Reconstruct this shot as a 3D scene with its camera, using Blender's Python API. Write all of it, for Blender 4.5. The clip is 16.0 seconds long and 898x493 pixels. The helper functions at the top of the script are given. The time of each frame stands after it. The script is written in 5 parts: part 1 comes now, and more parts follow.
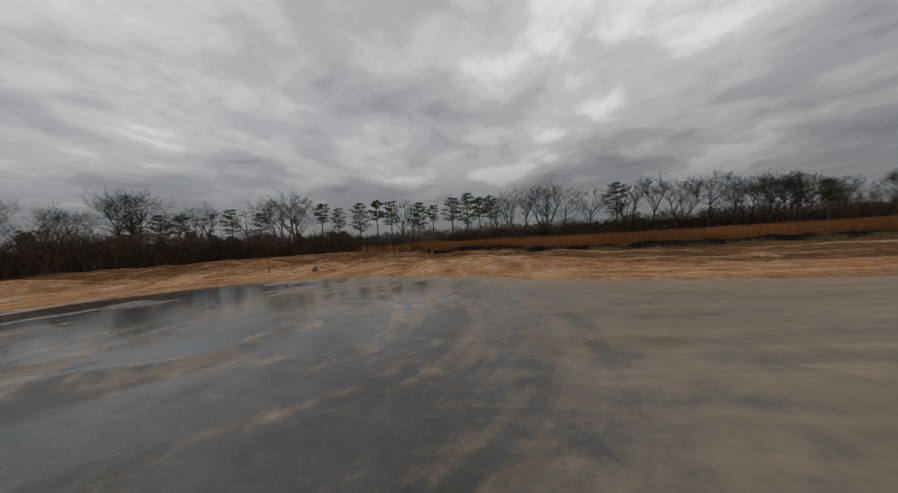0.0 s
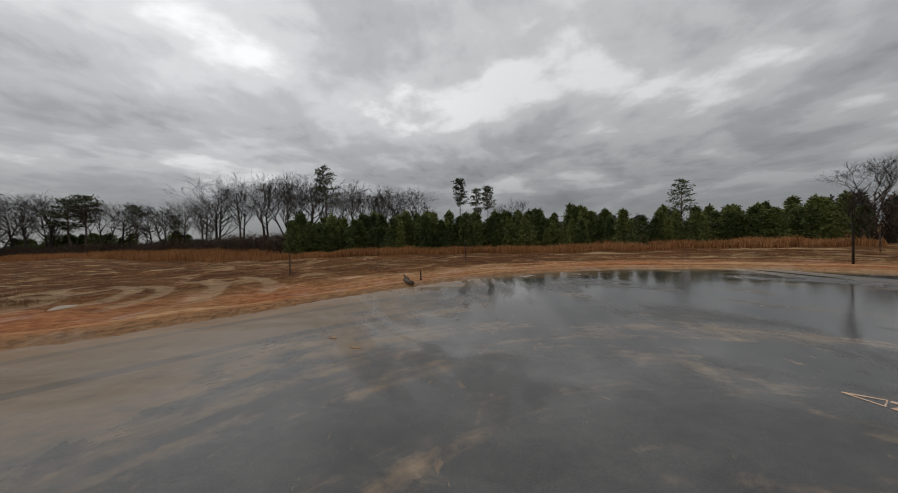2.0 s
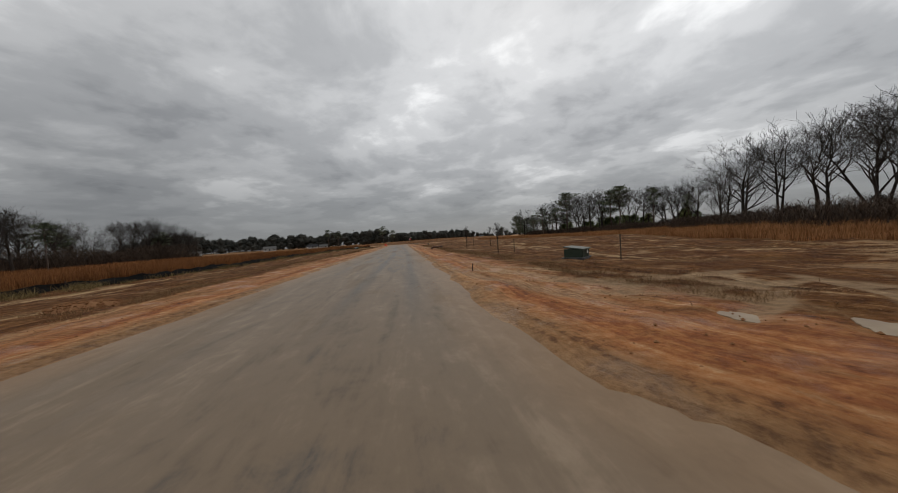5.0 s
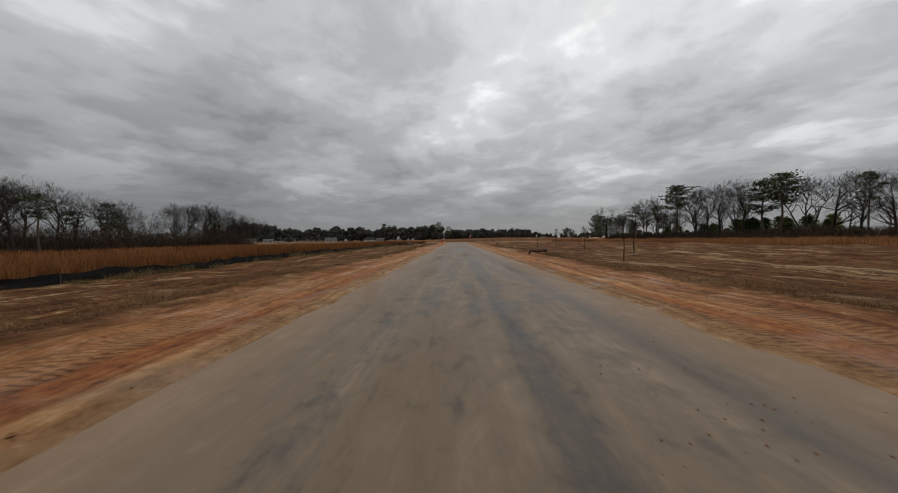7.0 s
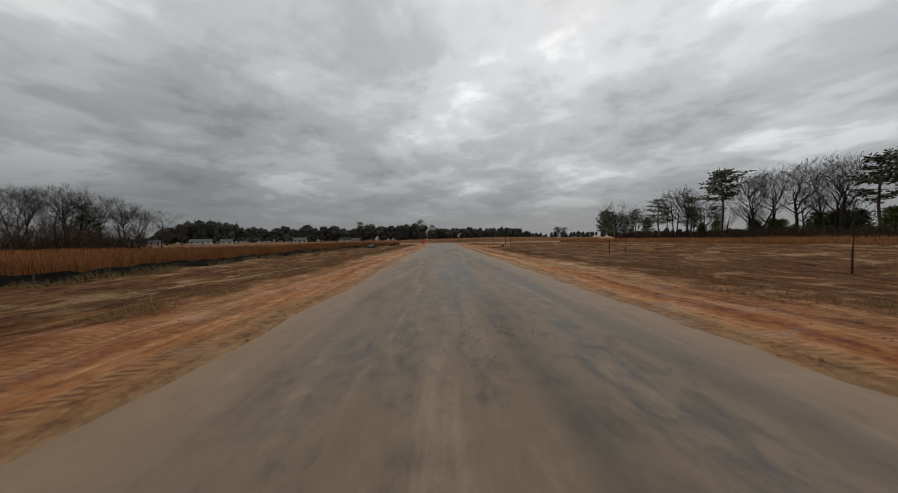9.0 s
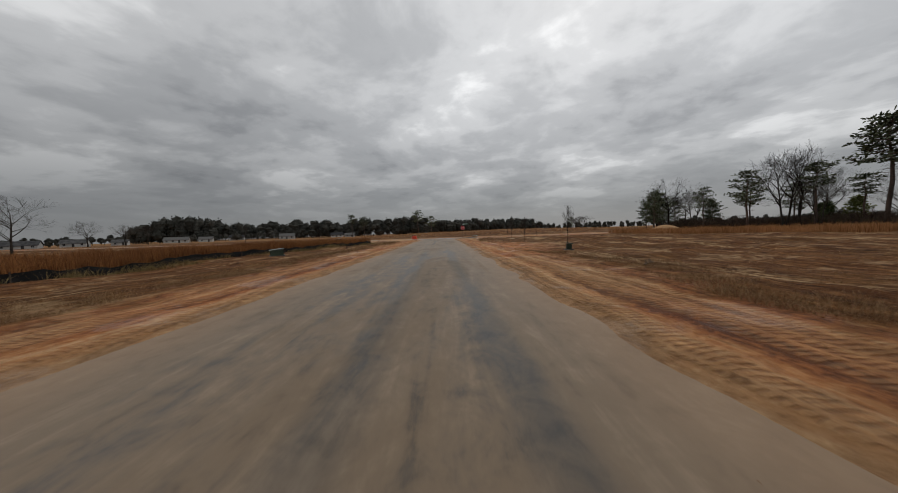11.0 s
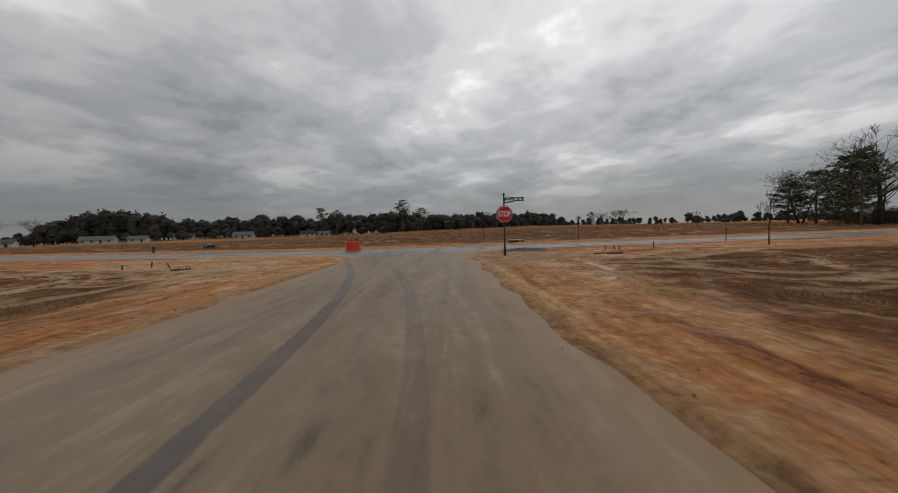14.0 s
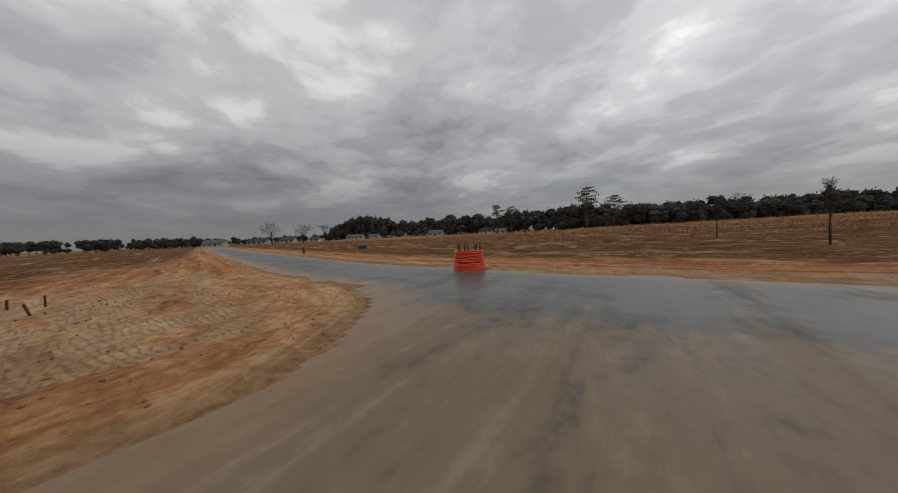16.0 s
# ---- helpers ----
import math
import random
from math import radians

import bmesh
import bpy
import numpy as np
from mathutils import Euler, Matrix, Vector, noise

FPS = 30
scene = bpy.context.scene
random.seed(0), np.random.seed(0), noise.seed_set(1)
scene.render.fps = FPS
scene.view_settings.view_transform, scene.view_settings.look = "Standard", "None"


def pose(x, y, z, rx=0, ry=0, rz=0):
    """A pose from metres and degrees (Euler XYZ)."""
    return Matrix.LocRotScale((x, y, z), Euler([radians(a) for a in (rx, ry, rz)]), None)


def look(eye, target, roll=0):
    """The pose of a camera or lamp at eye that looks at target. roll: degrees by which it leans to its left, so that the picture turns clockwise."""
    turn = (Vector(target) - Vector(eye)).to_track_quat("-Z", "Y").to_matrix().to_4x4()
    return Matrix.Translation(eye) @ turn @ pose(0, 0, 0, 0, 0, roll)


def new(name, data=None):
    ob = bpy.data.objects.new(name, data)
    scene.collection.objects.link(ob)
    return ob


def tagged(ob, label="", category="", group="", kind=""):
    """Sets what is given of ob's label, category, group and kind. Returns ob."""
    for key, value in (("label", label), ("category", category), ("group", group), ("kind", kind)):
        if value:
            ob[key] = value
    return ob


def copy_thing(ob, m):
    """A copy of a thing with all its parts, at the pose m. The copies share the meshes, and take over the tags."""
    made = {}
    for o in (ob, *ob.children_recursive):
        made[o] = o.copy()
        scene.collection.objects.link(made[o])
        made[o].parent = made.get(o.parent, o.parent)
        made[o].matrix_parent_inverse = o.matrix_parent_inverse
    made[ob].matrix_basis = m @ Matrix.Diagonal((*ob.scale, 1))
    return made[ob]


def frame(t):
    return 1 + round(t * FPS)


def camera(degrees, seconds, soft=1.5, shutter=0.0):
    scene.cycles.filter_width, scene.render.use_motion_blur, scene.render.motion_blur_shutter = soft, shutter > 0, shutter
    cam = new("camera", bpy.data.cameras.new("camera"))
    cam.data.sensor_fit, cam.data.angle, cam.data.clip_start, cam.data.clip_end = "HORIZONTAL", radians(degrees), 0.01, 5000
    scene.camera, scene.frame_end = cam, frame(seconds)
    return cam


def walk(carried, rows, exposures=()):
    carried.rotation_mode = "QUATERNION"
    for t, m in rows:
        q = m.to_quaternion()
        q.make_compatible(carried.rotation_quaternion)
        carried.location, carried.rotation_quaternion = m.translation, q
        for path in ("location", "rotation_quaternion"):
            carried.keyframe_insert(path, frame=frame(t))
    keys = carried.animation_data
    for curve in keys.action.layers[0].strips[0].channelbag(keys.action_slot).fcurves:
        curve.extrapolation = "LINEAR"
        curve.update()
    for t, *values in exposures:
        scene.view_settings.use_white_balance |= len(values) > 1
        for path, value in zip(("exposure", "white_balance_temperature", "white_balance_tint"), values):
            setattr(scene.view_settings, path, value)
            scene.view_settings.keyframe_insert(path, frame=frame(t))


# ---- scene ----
# ---------------------------------------------------------------- camera
cam = camera(115.35, 16.0, soft=0.95, shutter=0.06)
PATH = [
    (0, 4.697, -5.529, 1.559, 88.59, 3.56, -262.66),
    (0.5, 2.192, -5.836, 1.551, 88.36, 3.80, -217.76),
    (1, 0.882, -7.202, 1.565, 89.25, 3.90, -165.74),
    (1.5, 0.376, -7.500, 1.556, 88.57, 1.68, -118.49),
    (2, 0.437, -7.870, 1.543, 88.24, 1.93, -90.48),
    (2.5, 0.485, -7.799, 1.551, 87.82, 2.47, -80.70),
    (3, 0.773, -7.272, 1.557, 87.86, 2.69, -71.09),
    (3.5, 1.081, -6.416, 1.560, 87.82, 3.25, -57.83),
    (4, 1.591, -5.239, 1.536, 87.76, 4.15, -41.41),
    (4.5, 1.997, -3.108, 1.567, 88.35, 4.65, -23.29),
    (5, 1.900, -0.260, 1.555, 88.40, 3.60, -9.30),
    (7.5, -0.844, 23.422, 1.567, 88.52, 0.80, 1.39),
    (8, -0.913, 29.619, 1.567, 88.55, 0.50, 0.29),
    (8.5, -0.850, 35.740, 1.556, 88.46, 0.22, -0.76),
    (9, -0.628, 42.136, 1.544, 88.44, 0.92, -1.93),
    (11.5, 1.445, 77.522, 1.553, 86.92, 2.73, -0.40),
    (12, 1.569, 86.593, 1.555, 87.02, 2.95, 0.79),
    (12.5, 1.526, 95.522, 1.554, 86.18, 1.80, 1.79),
    (13, 1.399, 103.359, 1.543, 86.04, 1.04, 0.16),
    (13.5, 1.514, 109.901, 1.562, 86.51, 1.48, -1.19),
    (14, 1.792, 115.590, 1.584, 86.66, 1.85, -1.87),
    (14.5, 1.920, 120.562, 1.543, 87.10, 2.15, 0.57),
    (15, 1.633, 125.393, 1.545, 86.98, 2.75, 7.15),
    (15.5, 0.862, 128.909, 1.575, 87.10, 2.80, 17.66),
    (16, -0.259, 131.450, 1.571, 87.40, 2.60, 33.20),
]
walk(cam, [(t, pose(*p)) for t, *p in PATH])

# ---------------------------------------------------------------- light
SUN_HEADING, SUN_HEIGHT = radians(-28), radians(42)
sun_way = Vector((-math.sin(SUN_HEADING) * math.cos(SUN_HEIGHT), math.cos(SUN_HEADING) * math.cos(SUN_HEIGHT), math.sin(SUN_HEIGHT)))
sun = new("sun", bpy.data.lights.new("sun", "SUN"))
sun.data.energy, sun.data.angle, sun.data.color = 0.5, radians(150), (1.0, 0.97, 0.93)
sun.matrix_world = look((0, 0, 60), Vector((0, 0, 60)) - sun_way)

world = bpy.data.worlds.new("overcast")
scene.world = world
world.use_nodes = True
wt = world.node_tree
wt.nodes.clear()


class Net:
    """Short hand for node trees."""

    def __init__(self, tree):
        self.tree = tree

    def node(self, kind, ins=None):
        n = self.tree.nodes.new(kind)
        for k, v in (ins or {}).items():
            self.put(n.inputs[k], v)
        return n

    def put(self, socket, v):
        if isinstance(v, bpy.types.NodeSocket):
            self.tree.links.new(v, socket)
        elif v is not None:
            socket.default_value = v

    def math(self, op, a, b=None, c=None, clamp=False):
        n = self.node("ShaderNodeMath")
        n.operation, n.use_clamp = op, clamp
        for i, v in enumerate((a, b, c)):
            self.put(n.inputs[i], v)
        return n.outputs[0]

    def vec(self, op, a, b=None):
        n = self.node("ShaderNodeVectorMath")
        n.operation = op
        self.put(n.inputs[0], a)
        self.put(n.inputs[1], b)
        return n.outputs["Value"] if op in ("DOT_PRODUCT", "LENGTH") else n.outputs[0]

    def noise(self, at, scale, detail=4, rough=0.55, warp=0.0):
        return self.node("ShaderNodeTexNoise", {"Vector": at, "Scale": scale, "Detail": detail, "Roughness": rough, "Distortion": warp}).outputs[0]

    def ramp(self, v, stops, smooth=True):
        n = self.node("ShaderNodeValToRGB", {"Fac": v})
        r = n.color_ramp
        r.interpolation = "EASE" if smooth else "LINEAR"
        while len(r.elements) < len(stops):
            r.elements.new(0.5)
        for e, (p, c) in zip(r.elements, stops):
            e.position = p
            e.color = (*c, 1) if not isinstance(c, (int, float)) else (c, c, c, 1)
        return n.outputs[0]

    def step(self, v, lo, hi):
        n = self.node("ShaderNodeMapRange", {"Value": v, "From Min": lo, "From Max": hi})
        n.interpolation_type = "SMOOTHSTEP"
        return n.outputs[0]

    def mix(self, f, a, b, how="MIX"):
        n = self.node("ShaderNodeMix")
        n.data_type, n.blend_type = "RGBA", how
        self.put(n.inputs[0], f)
        self.put(n.inputs[6], (*a, 1) if isinstance(a, tuple) else a)
        self.put(n.inputs[7], (*b, 1) if isinstance(b, tuple) else b)
        return n.outputs[2]

    def stored(self, name):
        n = self.node("ShaderNodeAttribute")
        n.attribute_name = name
        return n.outputs["Fac"]

    def mapped(self, at, scale, turn=0.0):
        return self.node("ShaderNodeMapping", {"Vector": at, "Scale": scale, "Rotation": (0, 0, turn)}).outputs[0]


# Overcast: two decks of cloud over a thin scattered sky.
w = Net(wt)
way = w.node("ShaderNodeTexCoord").outputs["Generated"]
sep = w.node("ShaderNodeSeparateXYZ", {0: way}).outputs
lift = w.math("ADD", w.math("MAXIMUM", sep[2], 0.0), 0.17)
flat = w.node("ShaderNodeCombineXYZ", {0: w.math("DIVIDE", sep[0], lift), 1: w.math("DIVIDE", sep[1], lift)}).outputs[0]
swell = w.node("ShaderNodeTexNoise", {"Vector": flat, "Scale": 0.9, "Detail": 3.0, "Roughness": 0.5}).outputs[1]
bent = w.vec("ADD", flat, w.vec("MULTIPLY", w.vec("SUBTRACT", swell, (0.5, 0.5, 0.5)), (0.45, 0.45, 0.0)))
big = w.noise(bent, 0.95, 6, 0.5, 0.0)
fine = w.noise(w.mapped(bent, (1, 1, 1), 0.6), 3.3, 9, 0.56, 0.0)
wisp = w.noise(w.mapped(bent, (1, 1.2, 1), 0.35), 8.0, 7, 0.58, 0.0)
cover = w.math("ADD", w.math("ADD", w.math("MULTIPLY", big, 0.70), w.math("MULTIPLY", fine, 0.25)), w.math("MULTIPLY", wisp, 0.05))
clouds = w.ramp(cover, [(0.37, (0.31, 0.317, 0.328)), (0.45, (0.42, 0.428, 0.438)), (0.53, (0.555, 0.562, 0.570)), (0.61, (0.80, 0.806, 0.81))])
toward = w.vec("DOT_PRODUCT", w.vec("NORMALIZE", way), tuple(sun_way))
glow = w.math("ADD", 0.66, w.math("MULTIPLY", w.math("POWER", w.math("MAXIMUM", toward, 0.0), 2.5), 0.36))
south = w.vec("DOT_PRODUCT", w.vec("NORMALIZE", way), (-0.45, -0.66, 0.60))
glow = w.math("ADD", glow, w.math("MULTIPLY", w.math("MAXIMUM", south, 0.0), 0.20))
northeast = w.vec("DOT_PRODUCT", w.vec("NORMALIZE", way), (0.72, 0.42, 0.55))
glow = w.math("ADD", glow, w.math("MULTIPLY", w.math("POWER", w.math("MAXIMUM", northeast, 0.0), 2.0), 0.12))
low = w.step(sep[2], 0.0, 0.42)
tone = w.math("MULTIPLY", glow, w.math("ADD", 0.62, w.math("MULTIPLY", low, 0.52)))
thin = w.node("ShaderNodeTexSky")
thin.sky_type, thin.sun_disc, thin.sun_elevation, thin.sun_rotation = "NISHITA", False, SUN_HEIGHT, -SUN_HEADING
sky = thin.outputs[0]
shade = w.mix(1.0, clouds, w.node("ShaderNodeCombineColor", {0: tone, 1: tone, 2: tone}).outputs[0], "MULTIPLY")
haze = w.mix(w.step(sep[2], 0.22, -0.02), shade, (0.225, 0.233, 0.243))
west = w.vec("DOT_PRODUCT", w.vec("NORMALIZE", way), (-0.95, -0.1, -0.28))
dull = w.math("SUBTRACT", 1.0, w.math("MULTIPLY", w.math("MULTIPLY", w.math("MAXIMUM", west, 0.0), w.step(sep[2], 0.38, 0.04)), 0.26))
haze = w.mix(1.0, haze, w.node("ShaderNodeCombineColor", {0: dull, 1: dull, 2: dull}).outputs[0], "MULTIPLY")
wt.links.new(w.node("ShaderNodeAddShader", {
    0: w.node("ShaderNodeBackground", {"Color": haze, "Strength": 1.0}).outputs[0],
    1: w.node("ShaderNodeBackground", {"Color": sky, "Strength": 0.004}).outputs[0]}).outputs[0],
    w.node("ShaderNodeOutputWorld").inputs[0])


# ---------------------------------------------------------------- materials
def material(name):
    m = bpy.data.materials.new(name)
    m.use_nodes = True
    m.node_tree.nodes.clear()
    n = Net(m.node_tree)
    n.bsdf = n.node("ShaderNodeBsdfPrincipled")
    n.tree.links.new(n.bsdf.outputs[0], n.node("ShaderNodeOutputMaterial").inputs[0])
    n.at = n.node("ShaderNodeTexCoord").outputs["Object"]
    return m, n


def bump(n, height, strength, distance=0.02):
    n.put(n.bsdf.inputs["Normal"], n.node("ShaderNodeBump", {"Height": height, "Strength": strength, "Distance": distance}).outputs[0])


def surface(name, dark, light, scale=3.0, grain=40.0, rough=0.7, metal=0.0, relief=0.3, island=0.0, each=0.0, stretch=(1, 1, 1), specular=0.5):
    """A worn surface: two tones at a coarse and a fine scale, a little relief; island and each vary it from leaf to leaf and thing to thing."""
    m, n = material(name)
    at = n.mapped(n.at, stretch)
    coarse, fine = n.noise(at, scale, 5), n.noise(at, grain, 3)
    f = n.math("ADD", n.math("MULTIPLY", coarse, 0.65), n.math("MULTIPLY", fine, 0.35))
    if island:
        r = n.node("ShaderNodeNewGeometry").outputs["Random Per Island"]
        f = n.math("ADD", f, n.math("MULTIPLY", n.math("SUBTRACT", r, 0.5), island))
    if each:
        r = n.node("ShaderNodeObjectInfo").outputs["Random"]
        f = n.math("ADD", f, n.math("MULTIPLY", n.math("SUBTRACT", r, 0.5), each))
    n.put(n.bsdf.inputs["Base Color"], n.ramp(f, [(0.28, dark), (0.72, light)]))
    n.put(n.bsdf.inputs["Roughness"], n.math("ADD", rough - 0.1, n.math("MULTIPLY", fine, 0.2)))
    n.put(n.bsdf.inputs["Metallic"], metal)
    n.put(n.bsdf.inputs["Specular IOR Level"], specular)
    if relief:
        bump(n, fine, relief)
    return m


# Bare ground: clay verge beside the road, thin winter turf and washed sand further out.
earth, n = material("earth")
verge = n.stored("verge")
rut = n.stored("rut")
patch = n.noise(n.at, 0.10, 5, 0.6)
mid = n.noise(n.at, 0.7, 6, 0.62, 0.4)
grit = n.noise(n.at, 5.5, 8, 0.72)
streak = n.noise(n.mapped(n.at, (1.3, 0.13, 1)), 1.0, 6, 0.62, 0.5)
across = n.noise(n.mapped(n.at, (0.2, 0.75, 1)), 1.0, 6, 0.62, 0.6)
place = n.node("ShaderNodeSeparateXYZ", {0: n.at}).outputs
run = n.math("ADD", place[1], place[0])
lane = n.noise(n.node("ShaderNodeCombineXYZ", {0: n.math("MULTIPLY", verge, 1.7), 1: n.math("MULTIPLY", run, 0.045)}).outputs[0], 1.0, 5, 0.62, 0.25)
clay = n.ramp(n.math("ADD", n.math("MULTIPLY", lane, 0.62), n.math("MULTIPLY", grit, 0.38)),
              [(0.38, (0.11, 0.034, 0.011)), (0.46, (0.28, 0.096, 0.029)), (0.53, (0.40, 0.17, 0.058)), (0.62, (0.50, 0.30, 0.155))])
tan = n.ramp(n.math("ADD", n.math("MULTIPLY", n.mix(n.stored("yellow"), lane, across), 0.6), n.math("MULTIPLY", grit, 0.4)),
             [(0.39, (0.15, 0.066, 0.024)), (0.47, (0.34, 0.168, 0.066)), (0.58, (0.50, 0.315, 0.165))])
bare = n.mix(n.math("MAXIMUM", n.math("MAXIMUM", n.stored("yellow"), n.step(n.math("ADD", verge, n.math("MULTIPLY", lane, 1.2)), 1.7, 0.9)), n.step(patch, 0.48, 0.62)), clay, tan)
rake = n.noise(n.node("ShaderNodeCombineXYZ", {0: n.math("MULTIPLY", verge, 2.6), 1: n.math("MULTIPLY", run, 0.16)}).outputs[0], 1.0, 6, 0.66, 0.5)
turf = n.ramp(n.math("ADD", n.math("ADD", n.math("MULTIPLY", mid, 0.25), n.math("MULTIPLY", rake, 0.40)), n.math("MULTIPLY", grit, 0.35)),
              [(0.39, (0.031, 0.012, 0.0045)), (0.46, (0.084, 0.035, 0.012)), (0.53, (0.150, 0.068, 0.024)), (0.61, (0.265, 0.145, 0.062))])
wet_sand = n.noise(n.node("ShaderNodeCombineXYZ", {0: n.math("MULTIPLY", verge, 0.55), 1: n.math("MULTIPLY", run, 0.05)}).outputs[0], 1.0, 7, 0.66, 0.6)
wash = n.mix(n.step(n.math("ADD", n.math("MULTIPLY", wet_sand, 0.75), n.math("MULTIPLY", grit, 0.25)), 0.555, 0.605), turf, (0.38, 0.265, 0.15))
clear = n.noise(n.at, 0.45, 7, 0.66, 0.9)
wash = n.mix(n.math("MULTIPLY", n.step(clear, 0.53, 0.64), n.math("ADD", 0.25, n.math("MULTIPLY", grit, 0.9))), wash, (0.35, 0.235, 0.135))
wash = n.mix(n.math("MULTIPLY", n.step(clear, 0.47, 0.36), 0.75), wash, n.mix(grit, (0.034, 0.012, 0.0045), (0.12, 0.047, 0.016)))
mossy = n.step(n.noise(n.at, 0.16, 4, 0.6, 0.5), 0.5, 0.62)
wash = n.mix(n.math("MULTIPLY", mossy, 0.16), wash, n.mix(grit, (0.034, 0.024, 0.006), (0.115, 0.080, 0.022)))
loose = n.math("ADD", n.stored("clay"), n.math("MULTIPLY", n.math("SUBTRACT", mid, 0.5), 5.5))
near = n.step(loose, 4.6, 2.0)
tint = n.mix(near, wash, bare)
field = n.step(n.math("ADD", verge, n.math("MULTIPLY", patch, 20)), 55, 75)
tint = n.mix(field, tint, n.mix(grit, (0.17, 0.085, 0.034), (0.34, 0.195, 0.090)))
tint = n.mix(n.math("MULTIPLY", n.math("MULTIPLY", n.step(rut, 0.05, 0.5), n.step(mid, 0.30, 0.46)), 0.46), tint, (0.46, 0.345, 0.225))
wobble = n.math("MULTIPLY", n.math("SUBTRACT", n.noise(n.at, 1.7, 4), 0.5), 0.30)
rows_at = n.math("DIVIDE", n.math("ADD", verge, n.math("MULTIPLY", wobble, 0.7)), 0.44)
edge = n.math("ABSOLUTE", n.math("SUBTRACT", n.math("FRACT", rows_at), 0.5))
beat = n.math("SINE", n.math("ADD", n.math("MULTIPLY", n.math("ADD", place[1], wobble), 47.0), n.math("MULTIPLY", n.math("FLOOR", rows_at), 2.3)))
lug = n.math("MULTIPLY", n.step(beat, 0.0, 0.9), n.step(edge, 0.48, 0.30))
lug = n.math("MULTIPLY", lug, n.step(n.math("ADD", n.math("MULTIPLY", grit, 0.6), n.math("MULTIPLY", mid, 0.4)), 0.36, 0.54))
wheel = n.math("MAXIMUM", n.math("MULTIPLY", n.step(verge, 0.25, 0.35), n.step(verge, 0.95, 0.85)), n.math("MULTIPLY", n.step(verge, 1.35, 1.5), n.step(verge, 3.1, 2.7)))
wheel = n.math("MULTIPLY", wheel, n.stored("straight"))
tracked = n.math("MULTIPLY", wheel, n.step(n.noise(n.mapped(n.at, (0.6, 0.06, 1)), 1.0, 3), 0.40, 0.50))
tint = n.mix(n.math("MULTIPLY", n.math("MULTIPLY", tracked, n.math("SUBTRACT", 1.0, lug)), 0.30), tint, (0.46, 0.28, 0.14))
flush = n.stored("flush")
rim = n.step(n.math("ADD", verge, n.math("MULTIPLY", n.math("SUBTRACT", mid, 0.5), 1.6)), 0.75, 0.05)
rim = n.math("MAXIMUM", rim, n.step(n.math("ADD", flush, n.math("MULTIPLY", n.math("SUBTRACT", mid, 0.5), 0.8)), 0.35, 0.7))
tint = n.mix(n.math("MULTIPLY", rim, 0.85), tint, n.ramp(n.math("ADD", n.math("MULTIPLY", lane, 0.5), n.math("MULTIPLY", grit, 0.5)), [(0.36, (0.17, 0.092, 0.044)), (0.5, (0.29, 0.175, 0.090)), (0.64, (0.40, 0.265, 0.150))]))
tint = n.mix(n.math("MULTIPLY", n.math("MULTIPLY", tracked, lug), 0.42), tint, (0.17, 0.074, 0.027))
bars = n.math("MULTIPLY", n.math("MULTIPLY", n.step(beat, 0.0, 0.8), n.step(rut, 0.15, 0.6)), near)
tint = n.mix(n.math("MULTIPLY", bars, 0.45), tint, (0.17, 0.078, 0.030))
cleat = n.math("SUBTRACT", 1.0, lug)
# Damp patches, and relief shading put into the colour: hollows darker, ridges lighter.
damp_relief = n.noise(n.mapped(n.at, (1, 0.75, 1)), 2.4, 9, 0.74, 0.6)
churn = n.noise(n.node("ShaderNodeCombineXYZ", {0: n.math("MULTIPLY", verge, 4.2), 1: n.math("MULTIPLY", run, 0.9)}).outputs[0], 1.0, 8, 0.72, 0.8)
wet = n.math("ADD", n.math("MULTIPLY", damp_relief, 0.55), n.math("MULTIPLY", churn, 0.45))
tint = n.mix(1.0, tint, n.ramp(wet, [(0.35, (0.46, 0.41, 0.36)), (0.45, (0.84, 0.78, 0.70)), (0.53, (1.07, 1.02, 0.95)), (0.63, (1.32, 1.28, 1.20))]), "MULTIPLY")
n.put(n.bsdf.inputs["Base Color"], tint)
n.put(n.bsdf.inputs["Roughness"], n.math("SUBTRACT", 0.85, n.math("MULTIPLY", n.math("MULTIPLY", near, n.step(mid, 0.5, 0.35)), 0.4)))
n.put(n.bsdf.inputs["Specular IOR Level"], n.math("ADD", 0.06, n.math("MULTIPLY", near, 0.16)))
bump(n, n.math("ADD", n.math("ADD", n.math("MULTIPLY", grit, 0.5), n.math("MULTIPLY", n.math("ADD", mid, churn), 0.45)), n.math("MULTIPLY", n.math("MULTIPLY", cleat, tracked), 0.45)), 1.0, 0.12)

# Wet asphalt under a film of washed-on sand.
asphalt, n = material("asphalt")
inside = n.stored("inside")
bowl = n.stored("bowl")
swept = n.stored("swept")
drift = n.mix(bowl, n.noise(n.mapped(n.at, (0.42, 0.10, 1)), 1.0, 6, 0.6, 0.8), n.noise(n.mapped(n.at, (0.16, 0.28, 1), 0.5), 1.0, 6, 0.6, 1.4))
smear = n.mix(bowl, n.noise(n.mapped(n.at, (1.9, 0.22, 1)), 1.0, 6, 0.62, 0.7), n.noise(n.mapped(n.at, (0.55, 0.9, 1), 0.7), 1.0, 7, 0.62, 1.6))
spot = n.noise(n.mapped(n.at, (1.5, 1, 1)), 1.9, 8, 0.7, 0.4)
